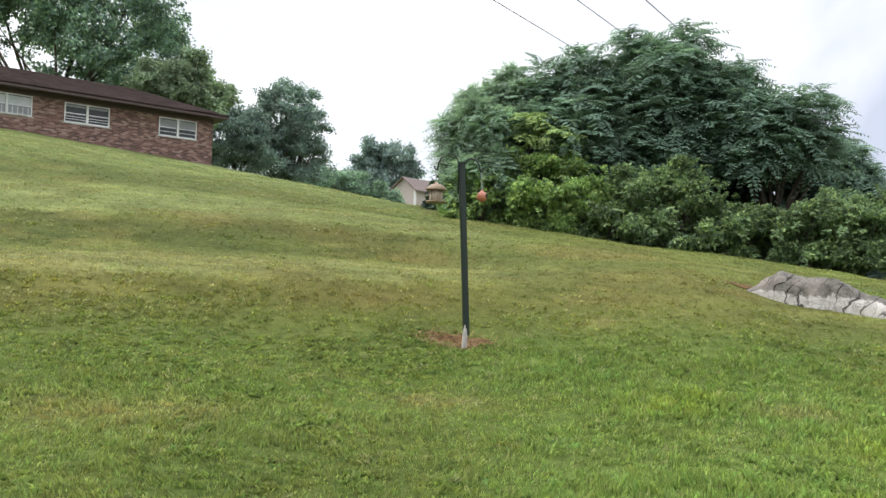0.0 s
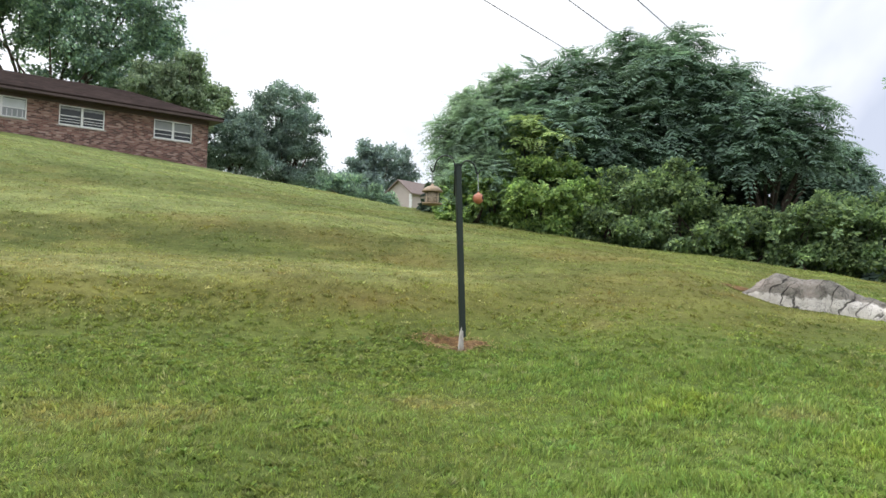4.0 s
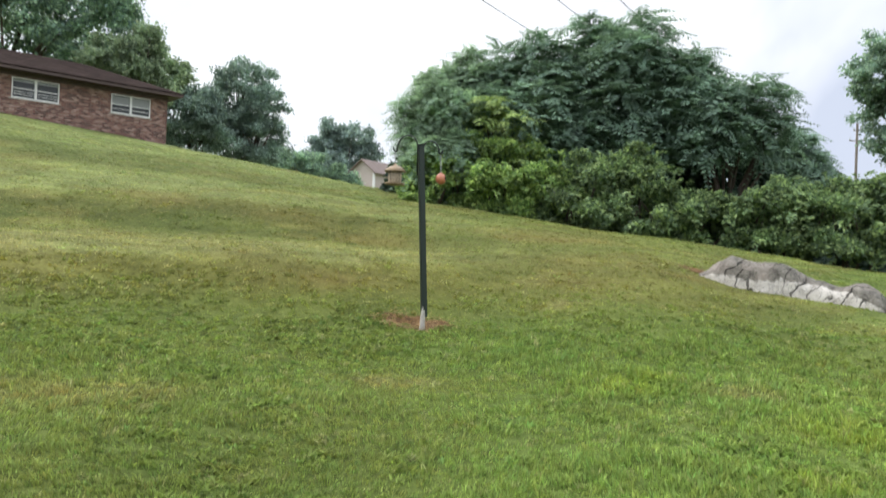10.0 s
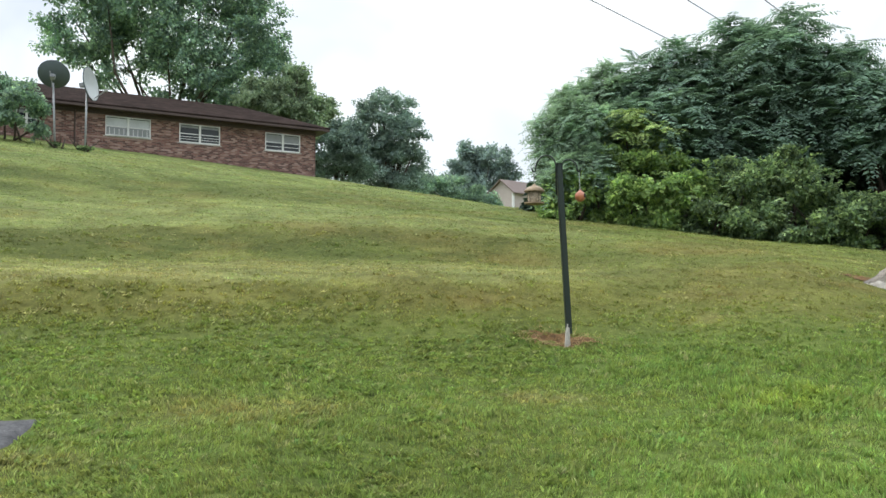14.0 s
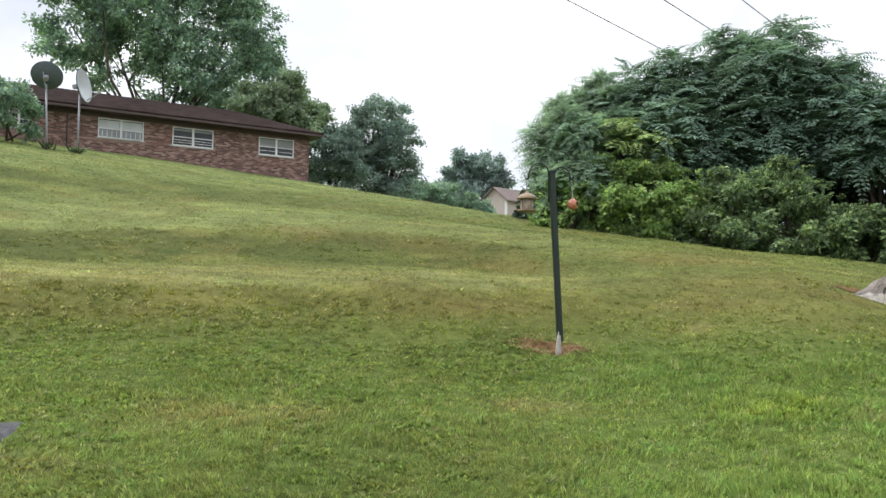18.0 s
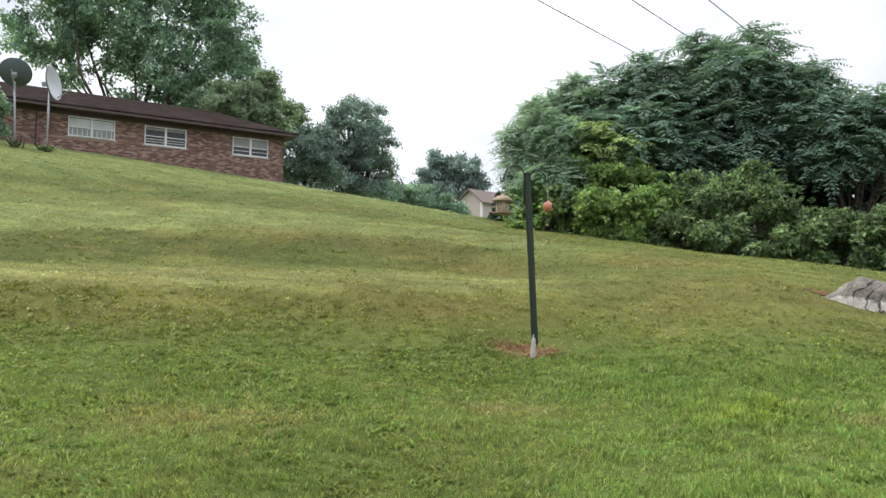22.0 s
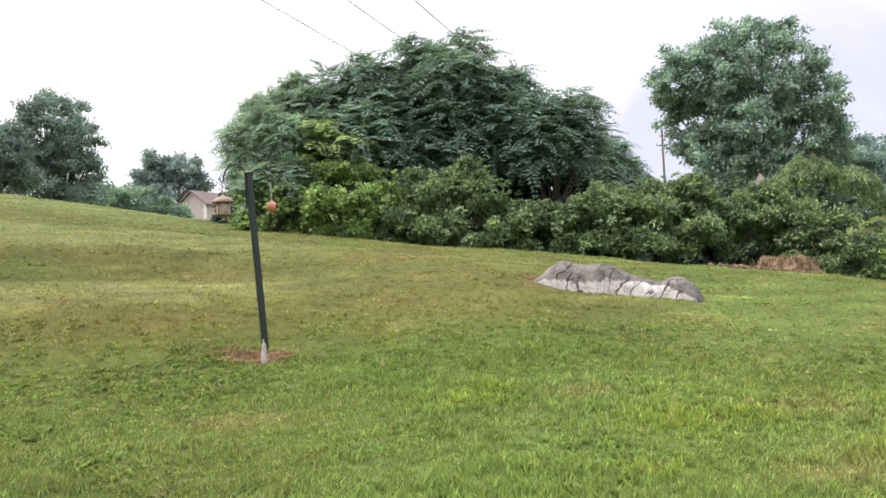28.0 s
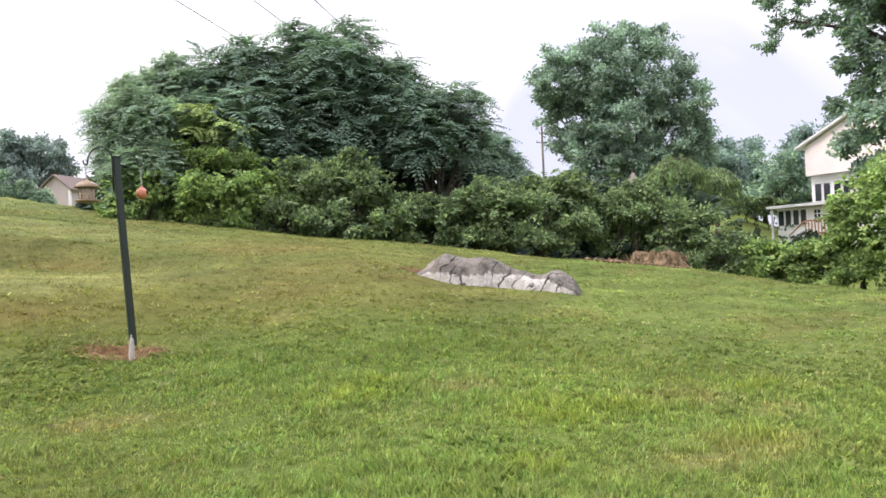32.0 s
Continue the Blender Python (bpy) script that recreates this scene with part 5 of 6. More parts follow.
    put("deck_rail", 1.7, 4.2, -2.6, -2.52, 3.4, 3.5, mat=DECK)
    for k in range(11):
        put("baluster", 1.72 + k * 0.245, 1.78 + k * 0.245, -2.59, -2.53, 2.633, 3.397, mat=DECK)
    for x in (1.76, 2.9, 4.1):
        put("deck_post", x - 0.06, x + 0.06, -2.57, -2.45, 1.2, 2.497, mat=DECK)
    adopt(part("stair_rail", tube([m @ Vector((1.7, -2.55, 3.45)), m @ Vector((0.4, -2.55, 2.5))], 0.05, 6), DECK), ob)


def build_far_house():
    m = pose(-7.45, 140.0, -0.25, 0, 0, -38)
    ob = empty("far_house", m.translation + Vector((0, 0, 12)), "small beige gabled house with a brown roof beyond the hill", "house", rz=-38)
    up = bmesh.new()
    w, dp, zl, ze, zr = 5.6, 9.0, 11.0, 16.3, 18.4
    pts = [(0, zl), (w, zl), (w, ze), (w / 2, zr), (0, ze)]
    f0 = [up.verts.new(m @ Vector((x - w / 2, 0, z))) for x, z in pts]
    f1 = [up.verts.new(m @ Vector((x - w / 2, dp, z))) for x, z in pts]
    up.faces.new(f0)
    up.faces.new(f1[::-1])
    for k in range(5):
        up.faces.new((f0[k], f0[(k + 1) % 5], f1[(k + 1) % 5], f1[k]))
    bmesh.ops.recalc_face_normals(up, faces=up.faces)
    adopt(part("wall", up, SIDING_BEIGE), ob)
    for sgn in (1, -1):
        bm = bmesh.new()
        q = [Vector(p) for p in ((sgn * (w / 2 + 0.6), -0.5, ze - 0.42), (0, -0.5, zr + 0.06), (0, dp + 0.5, zr + 0.06), (sgn * (w / 2 + 0.6), dp + 0.5, ze - 0.42))]
        lo = [bm.verts.new(m @ p) for p in q]
        hi = [bm.verts.new(m @ (p + Vector((0, 0, 0.22)))) for p in q]
        bm.faces.new(lo)
        bm.faces.new(hi)
        for k in range(4):
            bm.faces.new((lo[k], lo[(k + 1) % 4], hi[(k + 1) % 4], hi[k]))
        bmesh.ops.recalc_face_normals(bm, faces=bm.faces)
        adopt(part("roof", bm, ROOF_FAR), ob)
    adopt(part("corner_board", local_box(m, w / 2 - 0.3, w / 2 + 0.05, -0.05, 0.3, zl, ze - 0.3), WHITE), ob)


def build_shed():
    """A small white gabled shed glimpsed between the bushes and the maple."""
    at = spot(37.35, 44.0)
    m = pose(at.x, at.y, 0.0, 0, 0, -37)
    ob = empty("garden_shed", at, "small pale gabled shed half hidden by bushes", "shed", rz=-37)
    z0, ze, zr = at.z - 0.1, rise(37.3, 44, 5.3).z, rise(37.3, 44, 5.9).z
    bm = bmesh.new()
    pts = [(-0.26, z0), (0.26, z0), (0.26, ze), (0, zr), (-0.26, ze)]
    f0 = [bm.verts.new(m @ Vector((x, 0, z))) for x, z in pts]
    f1 = [bm.verts.new(m @ Vector((x, 1.2, z))) for x, z in pts]
    bm.faces.new(f0)
    bm.faces.new(f1[::-1])
    for k in range(5):
        bm.faces.new((f0[k], f0[(k + 1) % 5], f1[(k + 1) % 5], f1[k]))
    bmesh.ops.recalc_face_normals(bm, faces=bm.faces)
    adopt(part("wall", bm, SIDING_BEIGE), ob)
    for s in (1, -1):
        adopt(part("roof", tube([m @ Vector((s * 0.32, 0.6, ze - 0.05)), m @ Vector((0, 0.6, zr + 0.06))], 0.05, 6), ROOF_FAR), ob)


def build_pole_and_wires():
    at = spot(31.0, 95.0)
    ob = empty("utility_pole", at, "grey wooden utility pole with cross-arms behind the trees", "utility pole")
    top = rise(31.0, 95.0, 9.55)
    adopt(part("pole", tube([at - Vector((0, 0, 0.5)), top], [0.17, 0.12], 10), POLE_WOOD), ob)
    for el, half in ((8.45, 0.75), (9.1, 0.35)):
        c = rise(31.0, 95.0, el)
        d = Vector((0.85, -0.5, 0))
        arm = adopt(part("cross_arm", tube([c - d * half, c + d * half], 0.06, 6), POLE_WOOD), ob)
        for s in (-1, 1):
            under(part("insulator", tube([c + d * half * 0.9 * s, c + d * half * 0.9 * s + Vector((0, 0, 0.3))], 0.06, 6), DISH_FACE, None, "pale ceramic insulator"), arm, ob)
    way = Vector((math.sin(radians(34.2)), math.cos(radians(34.2)), 0))
    for x, y in ((1.20, 30.0), (4.44, 29.6), (7.05, 29.3)):
        c = Vector((x, y, 12.5))
        pts = [c + way * s + Vector((0, 0, 0.00022 * (s - 5) ** 2)) for s in range(-90, 111, 10)]
        tagged(part("power_line", tube(pts, 0.018, 6), CABLE), "thin dark overhead power line under a pale sky", "power line", "overhead power lines")


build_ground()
build_rock()
build_stump()
build_post()
build_brick_house()
build_dish(-34.25, 33.0, 2.50, 205, 55, 0.56, DISH_BACK, DISH_BACK, "large dark grey satellite dish seen from behind on a steel pole", -0.12)
build_dish(-32.45, 33.5, 2.35, 98, 82, 0.66, DISH_BACK, DISH_FACE, "light grey satellite dish turned edge-on upon a steel pole", 0.05)
build_white_house()
build_far_house()
build_pole_and_wires()
build_shed()
patch("bare_soil", 0.19, 9.00, 0.38, 0.28, SOIL, "bare reddish soil round the post", "soil", 0.008, 3)
straw("dry_grass", 0.17, 8.96, 0.50, 0.40, 700, 4, "dry cut grass lying on the bare soil")
patch("bare_soil", 4.96, 12.80, 0.22, 0.24, SOIL, "bare reddish soil beside the rock", "soil", 0.008, 6)


# ---- trees behind the brick house ----
def lob(*rows):
    """Lobes from rows of bearing, distance, elevation, radius (one or three)."""
    return [(tuple(rise(b, d, e)), r) for b, d, e, r in rows]


tree("oak_tree", spot(-27.5, 58), lob((-22.4, 58, 14.6, 3.6), (-24.5, 58, 16.5, 5.0), (-30.6, 59, 18.8, 3.8), (-32.0, 58, 17.0, 3.0), (-34.0, 58, 15.4, 1.6), (-34.2, 58, 18.6, 1.9), (-23.0, 57, 19.5, 3.6), (-27, 58, 22, 5.0), (-24.0, 57, 12.2, 3.2), (-21.4, 57, 17.4, 2.7), (-26.4, 57, 14.3, 3.2), (-31.4, 58, 14.6, 2.2), (-28.6, 58, 17.4, 3.4), (-21.2, 57, 13.6, 2.4)), LEAF_OAK,
     "tall spreading dark green tree behind the brick house", 0.3, BARK, 5400, 26, 0.42, 0.26, 0.75, 11, clump=0.22, tight=5, trunk_parts=1)
tree("oak_tree", spot(-18.5, 52), lob((-19.2, 52, 11.6, 2.0), (-17.6, 52, 11.2, 1.4), (-20.8, 52, 12.0, 1.8), (-18.4, 52, 13.8, 1.1), (-16.3, 53, 11.9, 0.8), (-17.2, 52, 12.8, 0.7)), LEAF_LOCUST,
     "lighter green tree at the brick house's end", 0.22, BARK, 1200, 28, 0.32, 0.21, 0.7, 12, clump=0.24, tight=5)
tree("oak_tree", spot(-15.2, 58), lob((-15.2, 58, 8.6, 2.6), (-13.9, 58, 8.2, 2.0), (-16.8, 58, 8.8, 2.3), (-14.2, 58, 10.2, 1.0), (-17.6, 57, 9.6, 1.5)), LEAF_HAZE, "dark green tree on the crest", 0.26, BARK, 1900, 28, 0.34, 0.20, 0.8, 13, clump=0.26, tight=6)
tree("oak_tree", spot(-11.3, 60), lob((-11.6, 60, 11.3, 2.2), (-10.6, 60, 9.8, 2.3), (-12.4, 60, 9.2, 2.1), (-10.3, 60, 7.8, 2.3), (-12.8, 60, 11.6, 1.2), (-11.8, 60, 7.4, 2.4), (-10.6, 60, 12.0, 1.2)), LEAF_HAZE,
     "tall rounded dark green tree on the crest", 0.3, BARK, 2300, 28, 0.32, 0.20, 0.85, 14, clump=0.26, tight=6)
tree("far_tree", spot(-5.2, 165), lob((-3.9, 165, 8.3, 3.8), (-5.2, 165, 8.4, 3.5), (-6.5, 165, 7.2, 3.8), (-8.0, 165, 6.4, 3.5), (-2.8, 165, 7.4, 3.0), (-5.0, 165, 6.4, 4.9), (-4.2, 165, 5.4, 4.0), (-6.8, 165, 5.6, 4.0)), LEAF_DISTANT_HAZE, "hazy blue-green trees beyond the hill", 0.3, BARK, 1900, 24, 0.9, 0.62, 0.8, 15, group="far trees")
tree("far_tree", spot(-6.0, 90), lob((-6.3, 90, 5.9, 2.0), (-5.2, 90, 5.4, 1.2), (-4.1, 90, 4.9, 1.1), (-8.0, 90, 6.1, 1.9), (-9.2, 88, 6.3, 1.8)), LEAF_OAK, "dark green trees below the crest", 0.2, BARK, 1000, 34, 0.5, 0.28, 0.7, 16, group="far trees")
shrub("house_shrub", spot(-36.6, 34.5), lob((-36.6, 34.5, 10.6, 1.1), (-37.6, 34.5, 10.4, 0.95), (-35.9, 34.4, 9.9, 0.8)), LEAF_OAK, "round green shrub by the brick wall", 21, 620, 30, 0.2, 0.13, 0.8, shoots=5)
for k, (b, d) in enumerate(((-34.25, 33.0), (-32.45, 33.5))):
    shrub("weed_tuft", spot(b, d), lob((b, d - 0.1, math.degrees(math.atan2(spot(b, d).z + 0.08 - EYE, d)), (0.22, 0.22, 0.08))), LEAF_SHRUB, "unmown weeds round the satellite dish's pole", 23 + k, 40, 10, 0.05, 0.07, shoots=0)


# ---- the thicket ----
def pinnate_tree(base, lobes, label, seed, tips=240, per=9, length=0.8, leaf=None, pairs=9, droop=0.5, trunk_r=0.14, leaflet=0.26, apart=0.5, lift=1.0):
    rng = np.random.default_rng(seed)
    ob = empty("sumac_tree", base, label, "tree", "trees of the thicket")
    adopt(part("trunk", limbs(rng, base, lobes, trunk_r, BARK, per=3), BARK, None, "", True), ob)
    heads = budded(rng, lobes, 7, 0.78, 0.84)
    p, out = whorl_points(rng, heads, tips, apart)
    v, f = frond_leaves(rng, p, out, per, length, pairs, droop, leaflet, lift)
    p, out = whorl_points(rng, heads, tips, apart * 0.8, 0.66, 0.9)
    v2, f2 = frond_leaves(rng, p, out, 6, length, 6, droop, leaflet * 1.3, lift)
    v = np.concatenate([v, v2])
    f = np.arange(len(v)).reshape(-1, 4)
    adopt(link("crown", raw_mesh("crown", v, f, leaf or LEAF_PINNATE)), ob)
    return ob


pinnate_tree(spot(15.0, 25.5), lob((13.7, 25.3, 14.6, 0.95), (16.9, 25.3, 14.5, 0.95), (15.2, 25.0, 11.8, 1.6), (18.7, 25.2, 12.2, 1.2), (12.4, 25.0, 10.6, 1.35), (16.6, 24.4, 9.8, 1.5), (19.6, 25.0, 10.6, 1.1), (13.6, 24.4, 8.8, 1.4)), "tall sumac tree with long drooping pinnate leaves", 31, 800, 10, 0.95, pairs=10, droop=0.4, leaflet=0.21, apart=0.46)
pinnate_tree(spot(8.4, 24.8), lob((9.8, 24.8, 13.5, 0.95), (7.4, 24.7, 13.0, 0.85), (8.2, 24.6, 10.8, 1.4), (11.0, 24.6, 11.0, 1.1), (6.0, 24.4, 10.4, 1.1), (9.4, 24.0, 8.8, 1.4)), "sumac tree with dense pinnate leaves at the thicket's side", 32, 560, 10, 0.95, pairs=10, droop=0.4, leaflet=0.21, apart=0.46)
pinnate_tree(spot(23.0, 25.5), lob((21.4, 24.8, 11.0, 1.0), (23.8, 24.8, 10.5, 0.95), (25.4, 24.8, 11.4, 0.5), (22.4, 24.0, 9.6, 0.9), (25.0, 24.6, 9.4, 0.9), (20.6, 24.4, 9.6, 0.8)), "sumac tree with dark pinnate leaves over a shaded hollow", 33, 450, 10, 0.95, pairs=10, droop=0.4, leaflet=0.21, apart=0.46)
pinnate_tree(spot(7.0, 23.2), lob((6.2, 22.6, 10.6, 0.5), (8.0, 22.6, 9.7, 0.5)), "young yellow-green sumac in front of the thicket", 34, 40, 8, 0.75, LEAF_YOUNG, 9, 0.5, 0.06, 0.24)
pinnate_tree(spot(1.8, 24.0), lob((2.6, 24.0, 8.4, 1.5), (1.3, 24.0, 7.6, 0.7), (3.8, 24.4, 10.6, 1.2), (1.7, 24.2, 9.8, 0.8), (3.3, 24.4, 11.5, 0.7), (5.0, 24.6, 12.2, 0.9), (3.6, 23.4, 6.8, 1.3)), "feathery grey-green sumac at the thicket's edge", 35, 1300, 7, 0.52, LEAF_FEATHER, 8, 0.3, 0.10, 0.22, 0.24, 0.8)
pinnate_tree(spot(28.0, 29.0), lob((27.0, 29, 7.6, 0.75), (28.2, 29, 6.4, 0.7), (26.8, 29, 5.6, 1.1)), "small sumac tree beyond the thicket", 36, 200, 8, 0.7, apart=0.33)

for k, (name_lobes, leaf, label, clumps) in enumerate((
        (((2.2, 22.6, 5.2, 0.85), (4.2, 22.5, 5.6, 0.95), (5.6, 22.4, 6.9, 0.75), (1.3, 22.8, 4.8, 0.45), (3.4, 22.4, 6.6, 0.45)), LEAF_VINE, "yellow-green vine-covered bush at the lawn's edge", 420),
        (((6.6, 22.0, 4.9, 0.9), (8.2, 21.9, 5.8, 1.0), (10.4, 21.8, 5.0, 0.95), (9.4, 22.2, 7.2, 0.55), (7.2, 22.2, 7.2, 0.5), (11.4, 22.0, 6.6, 0.5)), LEAF_VINE, "yellow-green vines heaped over bushes", 560),
        (((12.4, 21.6, 4.2, 1.0), (14.4, 21.4, 4.4, 1.1), (13.2, 21.8, 5.9, 0.75), (15.6, 21.6, 5.9, 0.6)), LEAF_SHRUB, "dense green bushes at the thicket's foot", 540),
        (((16.8, 21.2, 4.2, 1.1), (19.0, 21.0, 3.4, 0.9), (17.2, 21.4, 6.6, 0.65), (18.8, 21.3, 5.4, 0.55)), LEAF_SHRUB, "leafy green bushes at the thicket's foot", 520),
        (((21.0, 21.4, 2.8, 0.80), (22.8, 21.5, 2.8, 0.8), (22.0, 21.8, 4.2, 0.4)), LEAF_SHRUB, "low bushes before the thicket's shaded hollow", 300),
        (((24.8, 21.4, 3.0, 0.85), (26.6, 21.3, 3.4, 0.9), (28.4, 21.3, 3.2, 0.95), (25.4, 21.5, 4.4, 0.4)), LEAF_SHRUB, "green hedge bushes along the lawn's edge", 440),
        (((30.2, 21.4, 3.2, 1.05), (32.0, 21.2, 3.0, 1.15), (31.0, 21.6, 4.8, 0.6), (32.6, 21.5, 4.8, 0.55)), LEAF_SHRUB, "arching green bushes along the lawn's edge", 500),
        (((36.2, 22.4, 2.4, 1.15), (38.0, 22.3, 2.3, 1.0), (35.4, 22.6, 3.6, 0.75), (37.4, 22.5, 3.9, 0.5)), LEAF_SHRUB, "green bushes behind the stump", 500),
        (((40.0, 22.0, 1.2, 0.9), (41.6, 22.0, 0.5, 0.85), (43.4, 22.0, -0.5, 0.7)), LEAF_SHRUB, "green bushes at the lawn's far edge", 380),
        (((45.2, 22.0, -0.8, 0.6), (47.2, 22.4, -1.3, 0.62), (49.0, 22.4, -1.2, 0.62), (46.2, 22.2, -0.2, 0.3), (46.4, 22.2, -2.0, 0.6), (48.2, 22.3, -2.1, 0.6), (44.4, 22.0, -1.6, 0.6)), LEAF_VINE, "low yellow-green bushes at the lawn's far edge", 340),
        (((51.6, 20.8, -0.6, 0.8), (52.2, 20.5, 1.6, 0.75), (53.9, 20.4, 3.2, 0.95), (50.2, 20.9, -1.0, 0.55), (55.6, 20.0, 2.4, 1.6), (51.6, 20.7, 3.4, 0.5), (51.0, 20.7, 1.8, 0.5), (53.6, 20.3, -1.3, 0.9), (55.6, 20.0, -0.6, 1.0), (51.0, 20.8, -1.9, 0.7), (52.6, 20.6, -1.9, 0.8), (51.6, 20.6, 0.6, 0.75), (52.8, 20.4, 2.6, 0.7), (51.4, 20.7, 2.6, 0.5), (52.6, 20.4, 0.2, 0.8)), LEAF_VINE, "tall bright green bush before the white house", 1000))):
    lobes = lob(*name_lobes)
    b = lobes[0][0]
    shrub("bush", (b[0], b[1], gz(b[0], b[1])), lobes, leaf, label, 50 + k, int(clumps * 1.8), 26, 0.16, 0.115, 0.6, group="bushes along the lawn's edge")

# added dark bushes behind the first ones: close sky gaps, hollow's shade in their colour
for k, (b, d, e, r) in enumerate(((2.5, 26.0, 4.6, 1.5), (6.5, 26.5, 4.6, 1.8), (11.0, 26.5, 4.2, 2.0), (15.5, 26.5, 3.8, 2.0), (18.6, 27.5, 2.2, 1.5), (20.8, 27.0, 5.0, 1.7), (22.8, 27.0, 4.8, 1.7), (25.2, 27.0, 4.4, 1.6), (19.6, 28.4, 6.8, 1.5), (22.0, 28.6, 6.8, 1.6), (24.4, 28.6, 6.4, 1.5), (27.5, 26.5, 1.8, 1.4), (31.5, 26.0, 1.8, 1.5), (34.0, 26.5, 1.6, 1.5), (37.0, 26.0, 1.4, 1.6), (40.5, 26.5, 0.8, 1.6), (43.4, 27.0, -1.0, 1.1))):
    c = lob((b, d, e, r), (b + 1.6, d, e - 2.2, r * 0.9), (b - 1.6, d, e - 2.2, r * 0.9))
    shrub("dark_fill_bush", spot(b, d), c, LEAF_DARK, "added dark green bushes that fill the thicket's gaps with the colour of shade", 120 + k, 330, 20, 0.26, 0.25, 0.8, group="undergrowth")

# ---- trees to the right ----
tree("maple_tree", spot(36.8, 56), lob((36.4, 56, 13.1, 3.4), (40.2, 56, 11.4, 2.3), (33.8, 56, 12.6, 3.1), (39.0, 56, 12.5, 3.1), (32.0, 56, 12.0, 1.9), (41.2, 56, 10.4, 2.1), (36.8, 56, 8.6, 3.6), (34.4, 56, 6.4, 2.4), (37.6, 56, 5.6, 3.0), (33.0, 56, 9.6, 2.1), (40.4, 56, 6.0, 2.2), (34.2, 56, 8.4, 2.2), (39.6, 56, 8.2, 2.6), (41.6, 56, 8.0, 1.4)), LEAF_MAPLE,
     "broad round-crowned maple tree with a grey-green crown", 0.26, BARK, 5200, 26, 0.34, 0.24, 0.7, 71, trunk_parts=2, clump=0.22, tight=5)
tree("far_tree", spot(42.2, 68), lob((42.0, 68, 6.8, 2.4), (43.2, 68, 5.2, 2.2), (40.6, 68, 5.6, 2.4)), LEAF_FAR_HAZE, "grey-green tree behind the maple", 0.3, BARK, 600, 30, 0.55, 0.32, 0.6, 72, group="far trees")
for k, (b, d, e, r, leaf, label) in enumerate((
        (44.0, 80, 5.6, 2.0, LEAF_FAR_HAZE, "dark green trees on the far slope"), (46.0, 82, 5.2, 2.3, LEAF_OAK, "dark green trees on the far slope"),
        (47.2, 78, 5.4, 2.3, LEAF_OAK, "dark tree beside the white house"), (50.6, 80, 7.4, 3.2, LEAF_FAR_HAZE, "tall hazy trees behind the white house"),
        (48.6, 82, 6.2, 2.4, LEAF_FAR_HAZE, "tall hazy trees behind the white house"), (44.9, 95, 6.4, 1.7, LEAF_FAR_HAZE, "rounded far tree on the slope"),
        (38.4, 88, 2.8, 3.2, LEAF_FAR_HAZE, "hazy far trees beyond the bushes"), (35.2, 90, 2.8, 3.2, LEAF_FAR_HAZE, "hazy far trees beyond the bushes"), (41.4, 90, 2.8, 3.0, LEAF_FAR_HAZE, "hazy far trees beyond the bushes"),
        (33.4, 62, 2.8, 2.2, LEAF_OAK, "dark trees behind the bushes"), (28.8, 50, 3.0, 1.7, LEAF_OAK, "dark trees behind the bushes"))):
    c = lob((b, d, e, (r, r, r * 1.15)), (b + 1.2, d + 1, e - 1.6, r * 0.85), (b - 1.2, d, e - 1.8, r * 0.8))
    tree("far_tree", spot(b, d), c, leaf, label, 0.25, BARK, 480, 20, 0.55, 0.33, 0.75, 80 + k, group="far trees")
shrub("porch_shrub", spot(48.4, 50), lob((47.2, 50, 0.6, 0.75), (48.4, 50, 0.1, 0.9), (49.6, 50, 0.1, 0.9), (47.8, 50, -0.8, 0.9), (49.4, 50, -0.9, 0.9)), LEAF_DARK, "dark round shrub before the porch", 95, 200, 26, 0.25, 0.22)
walnut = tree("walnut_tree", spot(60.5, 30), lob((56.0, 30, 10.6, 2.1), (58.5, 30, 13.5, 2.6), (54.6, 30, 13.6, 1.5), (54.6, 30, 8.6, 0.9), (52.6, 30, 14.6, 1.2), (52.0, 30, 9.8, 0.95), (51.9, 30, 12.0, 0.7), (53.0, 30, 7.4, 0.85), (51.5, 29.6, 6.6, 0.6), (51.7, 30, 8.4, 0.85), (51.9, 30, 5.6, 0.8), (51.3, 30, 10.6, 0.8), (51.5, 30, 12.6, 0.8), (50.4, 30, 9.3, 0.42), (51.4, 30, 17.2, 1.0), (55.4, 30, 17.5, 2.2), (55.0, 29.5, 5.6, 1.4), (52.6, 29.8, 11.4, 0.6), (53.4, 29.4, 9.6, 1.3), (53.6, 29.4, 12.2, 1.2), (53.4, 29.4, 6.4, 1.1), (54.2, 29.0, 7.6, 1.3), (52.7, 29.6, 13.4, 0.8), (53.2, 29.6, 16.0, 1.3)), LEAF_OAK,
     "tall dark green tree with branches reaching over the lawn", 0.12, BARK, 3100, 34, 0.24, 0.16, 0.62, 97, trunk_parts=1, fork_at=1.6)


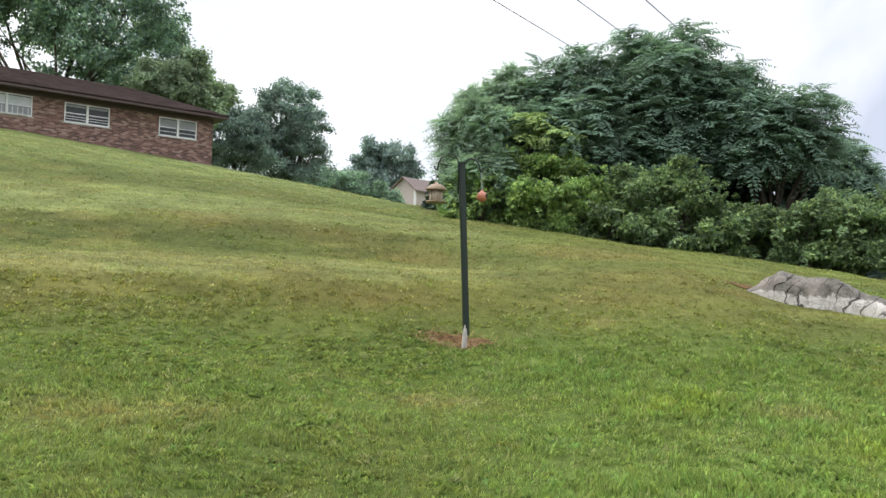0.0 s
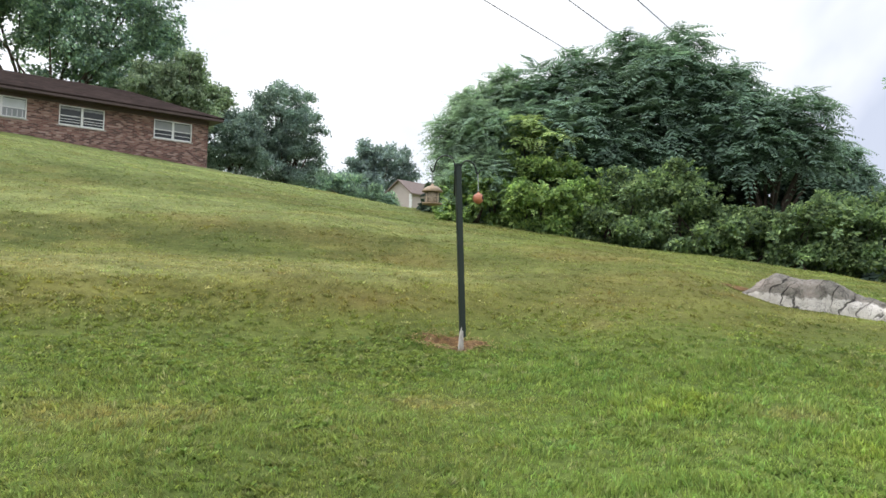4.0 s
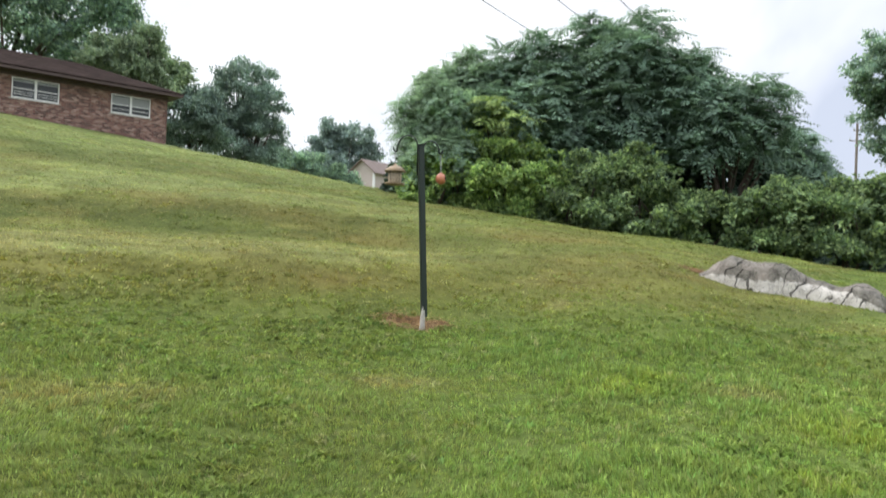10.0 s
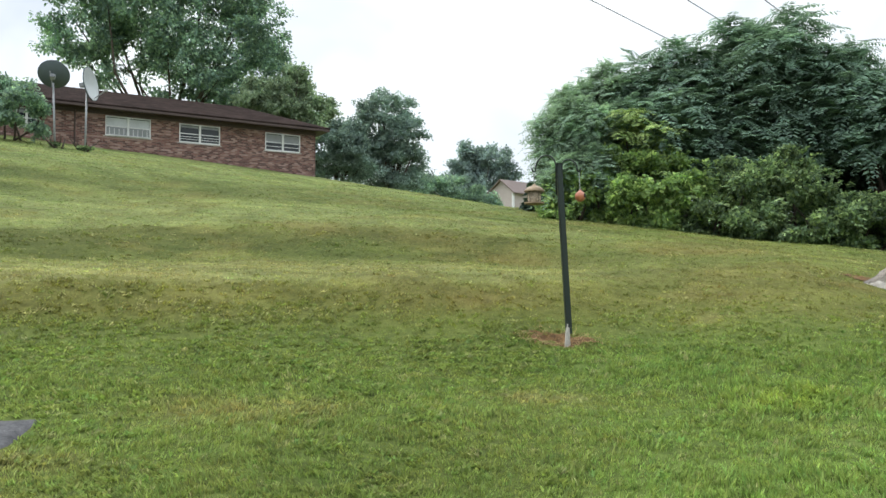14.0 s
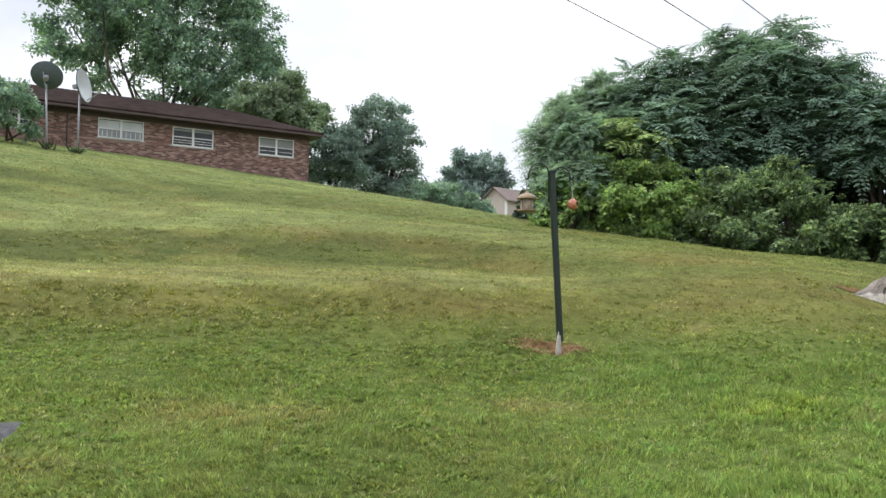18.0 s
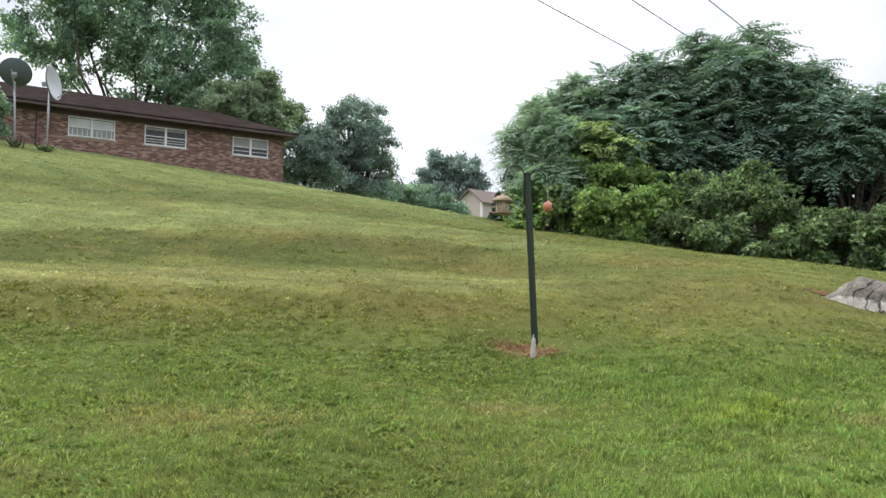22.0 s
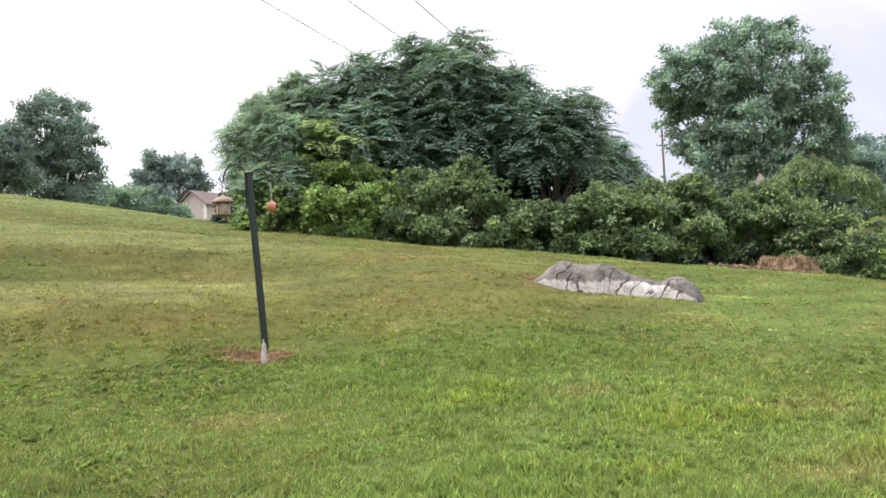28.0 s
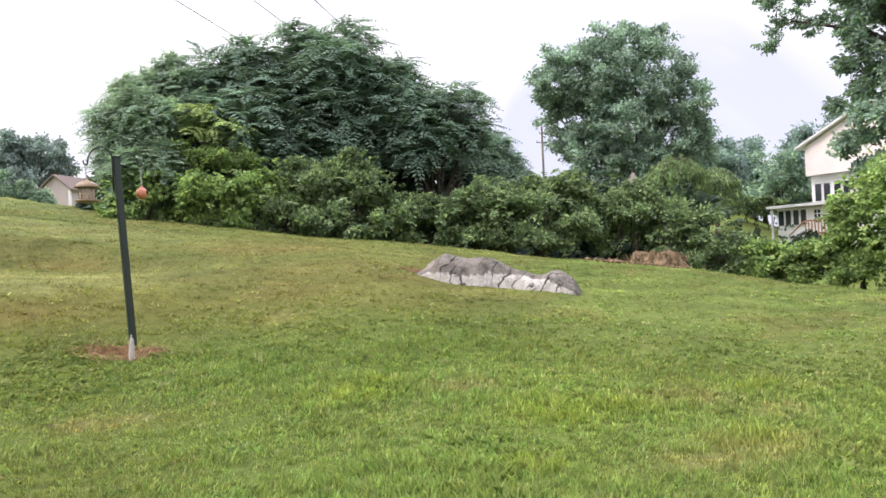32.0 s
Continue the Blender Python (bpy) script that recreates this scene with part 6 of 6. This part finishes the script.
def reaching_branch():
    """Two boughs of the tall tree that reach over the lawn, with loose clusters of leaves."""
    ob = walnut
    rng = np.random.default_rng(64)
    for rows in (((55.0, 12.0), (52.4, 13.6), (50.2, 14.3), (48.2, 14.9), (46.7, 14.3)), ((55.0, 13.8), (52.2, 15.8), (49.6, 16.7), (47.2, 17.2), (45.2, 17.9))):
        pts = [rise(b, 29.7, e) for b, e in rows]
        bm = bmesh.new()
        tube_into(bm, pts, [0.09, 0.07, 0.05, 0.03, 0.012], 6)
        heads = []
        for a, b in zip(pts[1:], pts[2:]):
            for q in range(7):
                s = a.lerp(b, rng.random())
                goal = s + Vector((rng.normal() * 0.3, rng.normal() * 0.4, rng.normal() * 0.34))
                tube_into(bm, [s, s.lerp(goal, 0.6) + Vector((0, 0, 0.05)), goal], [0.018, 0.012, 0.004], 5)
                heads.append((tuple(goal), rng.uniform(0.16, 0.32)))
        adopt(part("branch", bm, BARK, None, "", True), ob)
        p, out = crown_points(rng, heads, 260, 0.7, 0.5, 4)
        v, f = clump_leaves(rng, p, out, 16, 0.10, 0.12, 0.4)
        adopt(link("branch_leaves", raw_mesh("branch_leaves", v, f, LEAF_OAK)), ob)


reaching_branch()


def weeping(base, top, spread, fall, strands, seed, leaf, label):
    """A weeping tree: boughs arch out from the head and hang down as leafy strands."""
    rng = np.random.default_rng(seed)
    ob = empty("willow_tree", base, label, "tree")
    bm = bmesh.new()
    head = Vector(top)
    tube_into(bm, [Vector(base) - Vector((0, 0, 0.2)), Vector(base).lerp(head, 0.5), head - Vector((0, 0, 0.4))], [0.16, 0.13, 0.08], 8)
    ps, ds = [], []
    for k in range(strands):
        a, r = rng.uniform(0, 6.283), spread * rng.uniform(0.25, 1.0)
        out = Vector((math.cos(a), math.sin(a), 0))
        crest = head + out * r * 0.55 + Vector((0, 0, -0.22 * (r / spread) ** 2 * spread + rng.normal() * 0.1))
        end = head + out * r + Vector((0, 0, -0.55 * r - fall * rng.uniform(0.3, 1.0)))
        bend = head + out * r * 0.97 + Vector((0, 0, -0.55 * r))
        line = [head - Vector((0, 0, 0.4)), crest, bend, end]
        if k % 6 == 0:
            tube_into(bm, line, [0.03, 0.02, 0.01, 0.003], 5)
        for s in np.linspace(0, 1, 46):
            u = s * 2
            i = min(int(u), 1)
            q = line[1 + i].lerp(line[2 + i], u - i)
            ps.append((q.x + rng.normal() * 0.05, q.y + rng.normal() * 0.05, q.z + rng.normal() * 0.04))
            d = (line[2 + i] - line[1 + i]).normalized()
            ds.append((d.x + rng.normal() * 0.45, d.y + rng.normal() * 0.45, d.z - 0.4))
    adopt(part("trunk", bm, BARK, None, "", True), ob)
    n = len(ps)
    ln = 0.16 * rng.uniform(0.7, 1.3, n)
    v, f = leaf_quads(np.array(ps), unit(np.array(ds)), unit(rng.normal(size=(n, 3)) + np.array([0, 0, 0.6])), ln, ln * 0.3)
    adopt(link("crown", raw_mesh("crown", v, f, leaf)), ob)


weeping(spot(40.2, 30), tuple(rise(40.2, 30, 6.5)), 1.25, 1.3, 420, 201, LEAF_WILLOW, "pale green weeping tree behind the bushes")
weeping(spot(42.9, 42), tuple(rise(42.9, 42, 5.6)), 1.3, 1.8, 360, 202, LEAF_SHRUB, "dark green weeping tree beside the far lawn")
for b, e in ((44.8, 3.1), (46.2, 3.0)):
    shrub("hedge_shrub", spot(b, 72), lob((b, 72, e, 0.7), (b + 0.7, 72, e - 0.1, 0.6)), LEAF_SHRUB, "green shrub at the far lawn's edge", 210 + int(b), 120, 24, 0.3, 0.26)


# ---- the driveway's corner, and grass ----
def build_drive():
    rng = np.random.default_rng(8)
    us = np.concatenate([np.linspace(-11.0, -1.5, 24), np.linspace(-1.4, 0.0, 16)])
    vs = np.concatenate([np.linspace(-13.0, -2.1, 22), np.linspace(-2.0, 0.0, 22)])
    bm = bmesh.new()
    grid = []
    for u in us:
        col = []
        for v in vs:
            x, y = DRIVE[0] + u - DRIVE_SIDE * v, DRIVE[1] + v + DRIVE_END * u
            rim = u == 0.0 or v == 0.0
            x += (0.05 * math.sin(2.3 * y) + 0.03 * rng.normal()) if u == 0.0 else 0.0
            y += 0.03 * rng.normal() if v == 0.0 else 0.0
            col.append(bm.verts.new((x, y, gz(x, y) + (-0.015 if rim else 0.03) + 0.004 * rng.normal())))
        grid.append(col)
    for a, b in zip(grid, grid[1:]):
        for j in range(len(vs) - 1):
            bm.faces.new((a[j], b[j], b[j + 1], a[j + 1]))
    bmesh.ops.recalc_face_normals(bm, faces=bm.faces)
    tagged(part("driveway", bm, ASPHALT, None, "", True), "worn grey asphalt driveway corner edged by grass", "driveway", kind="structure")


build_drive()
blades("side_grass", 0.9, 9.0, 30000, 103, "mown lawn grass beside and behind the standing point", 64.0, 310.0, 2.6, False)
blades("foot_grass", 0.9, 4.0, 20000, 104, "mown lawn grass round the standing point", broad=2.0, bent=False)
blades("near_grass", 4.0, 9.0, 270000, 101, "mown green lawn grass with clover and taller tufts")
blades("bank_grass", 9.0, 36.0, 620000, 102, "mown grass on the bank and its terraces", bent=False)
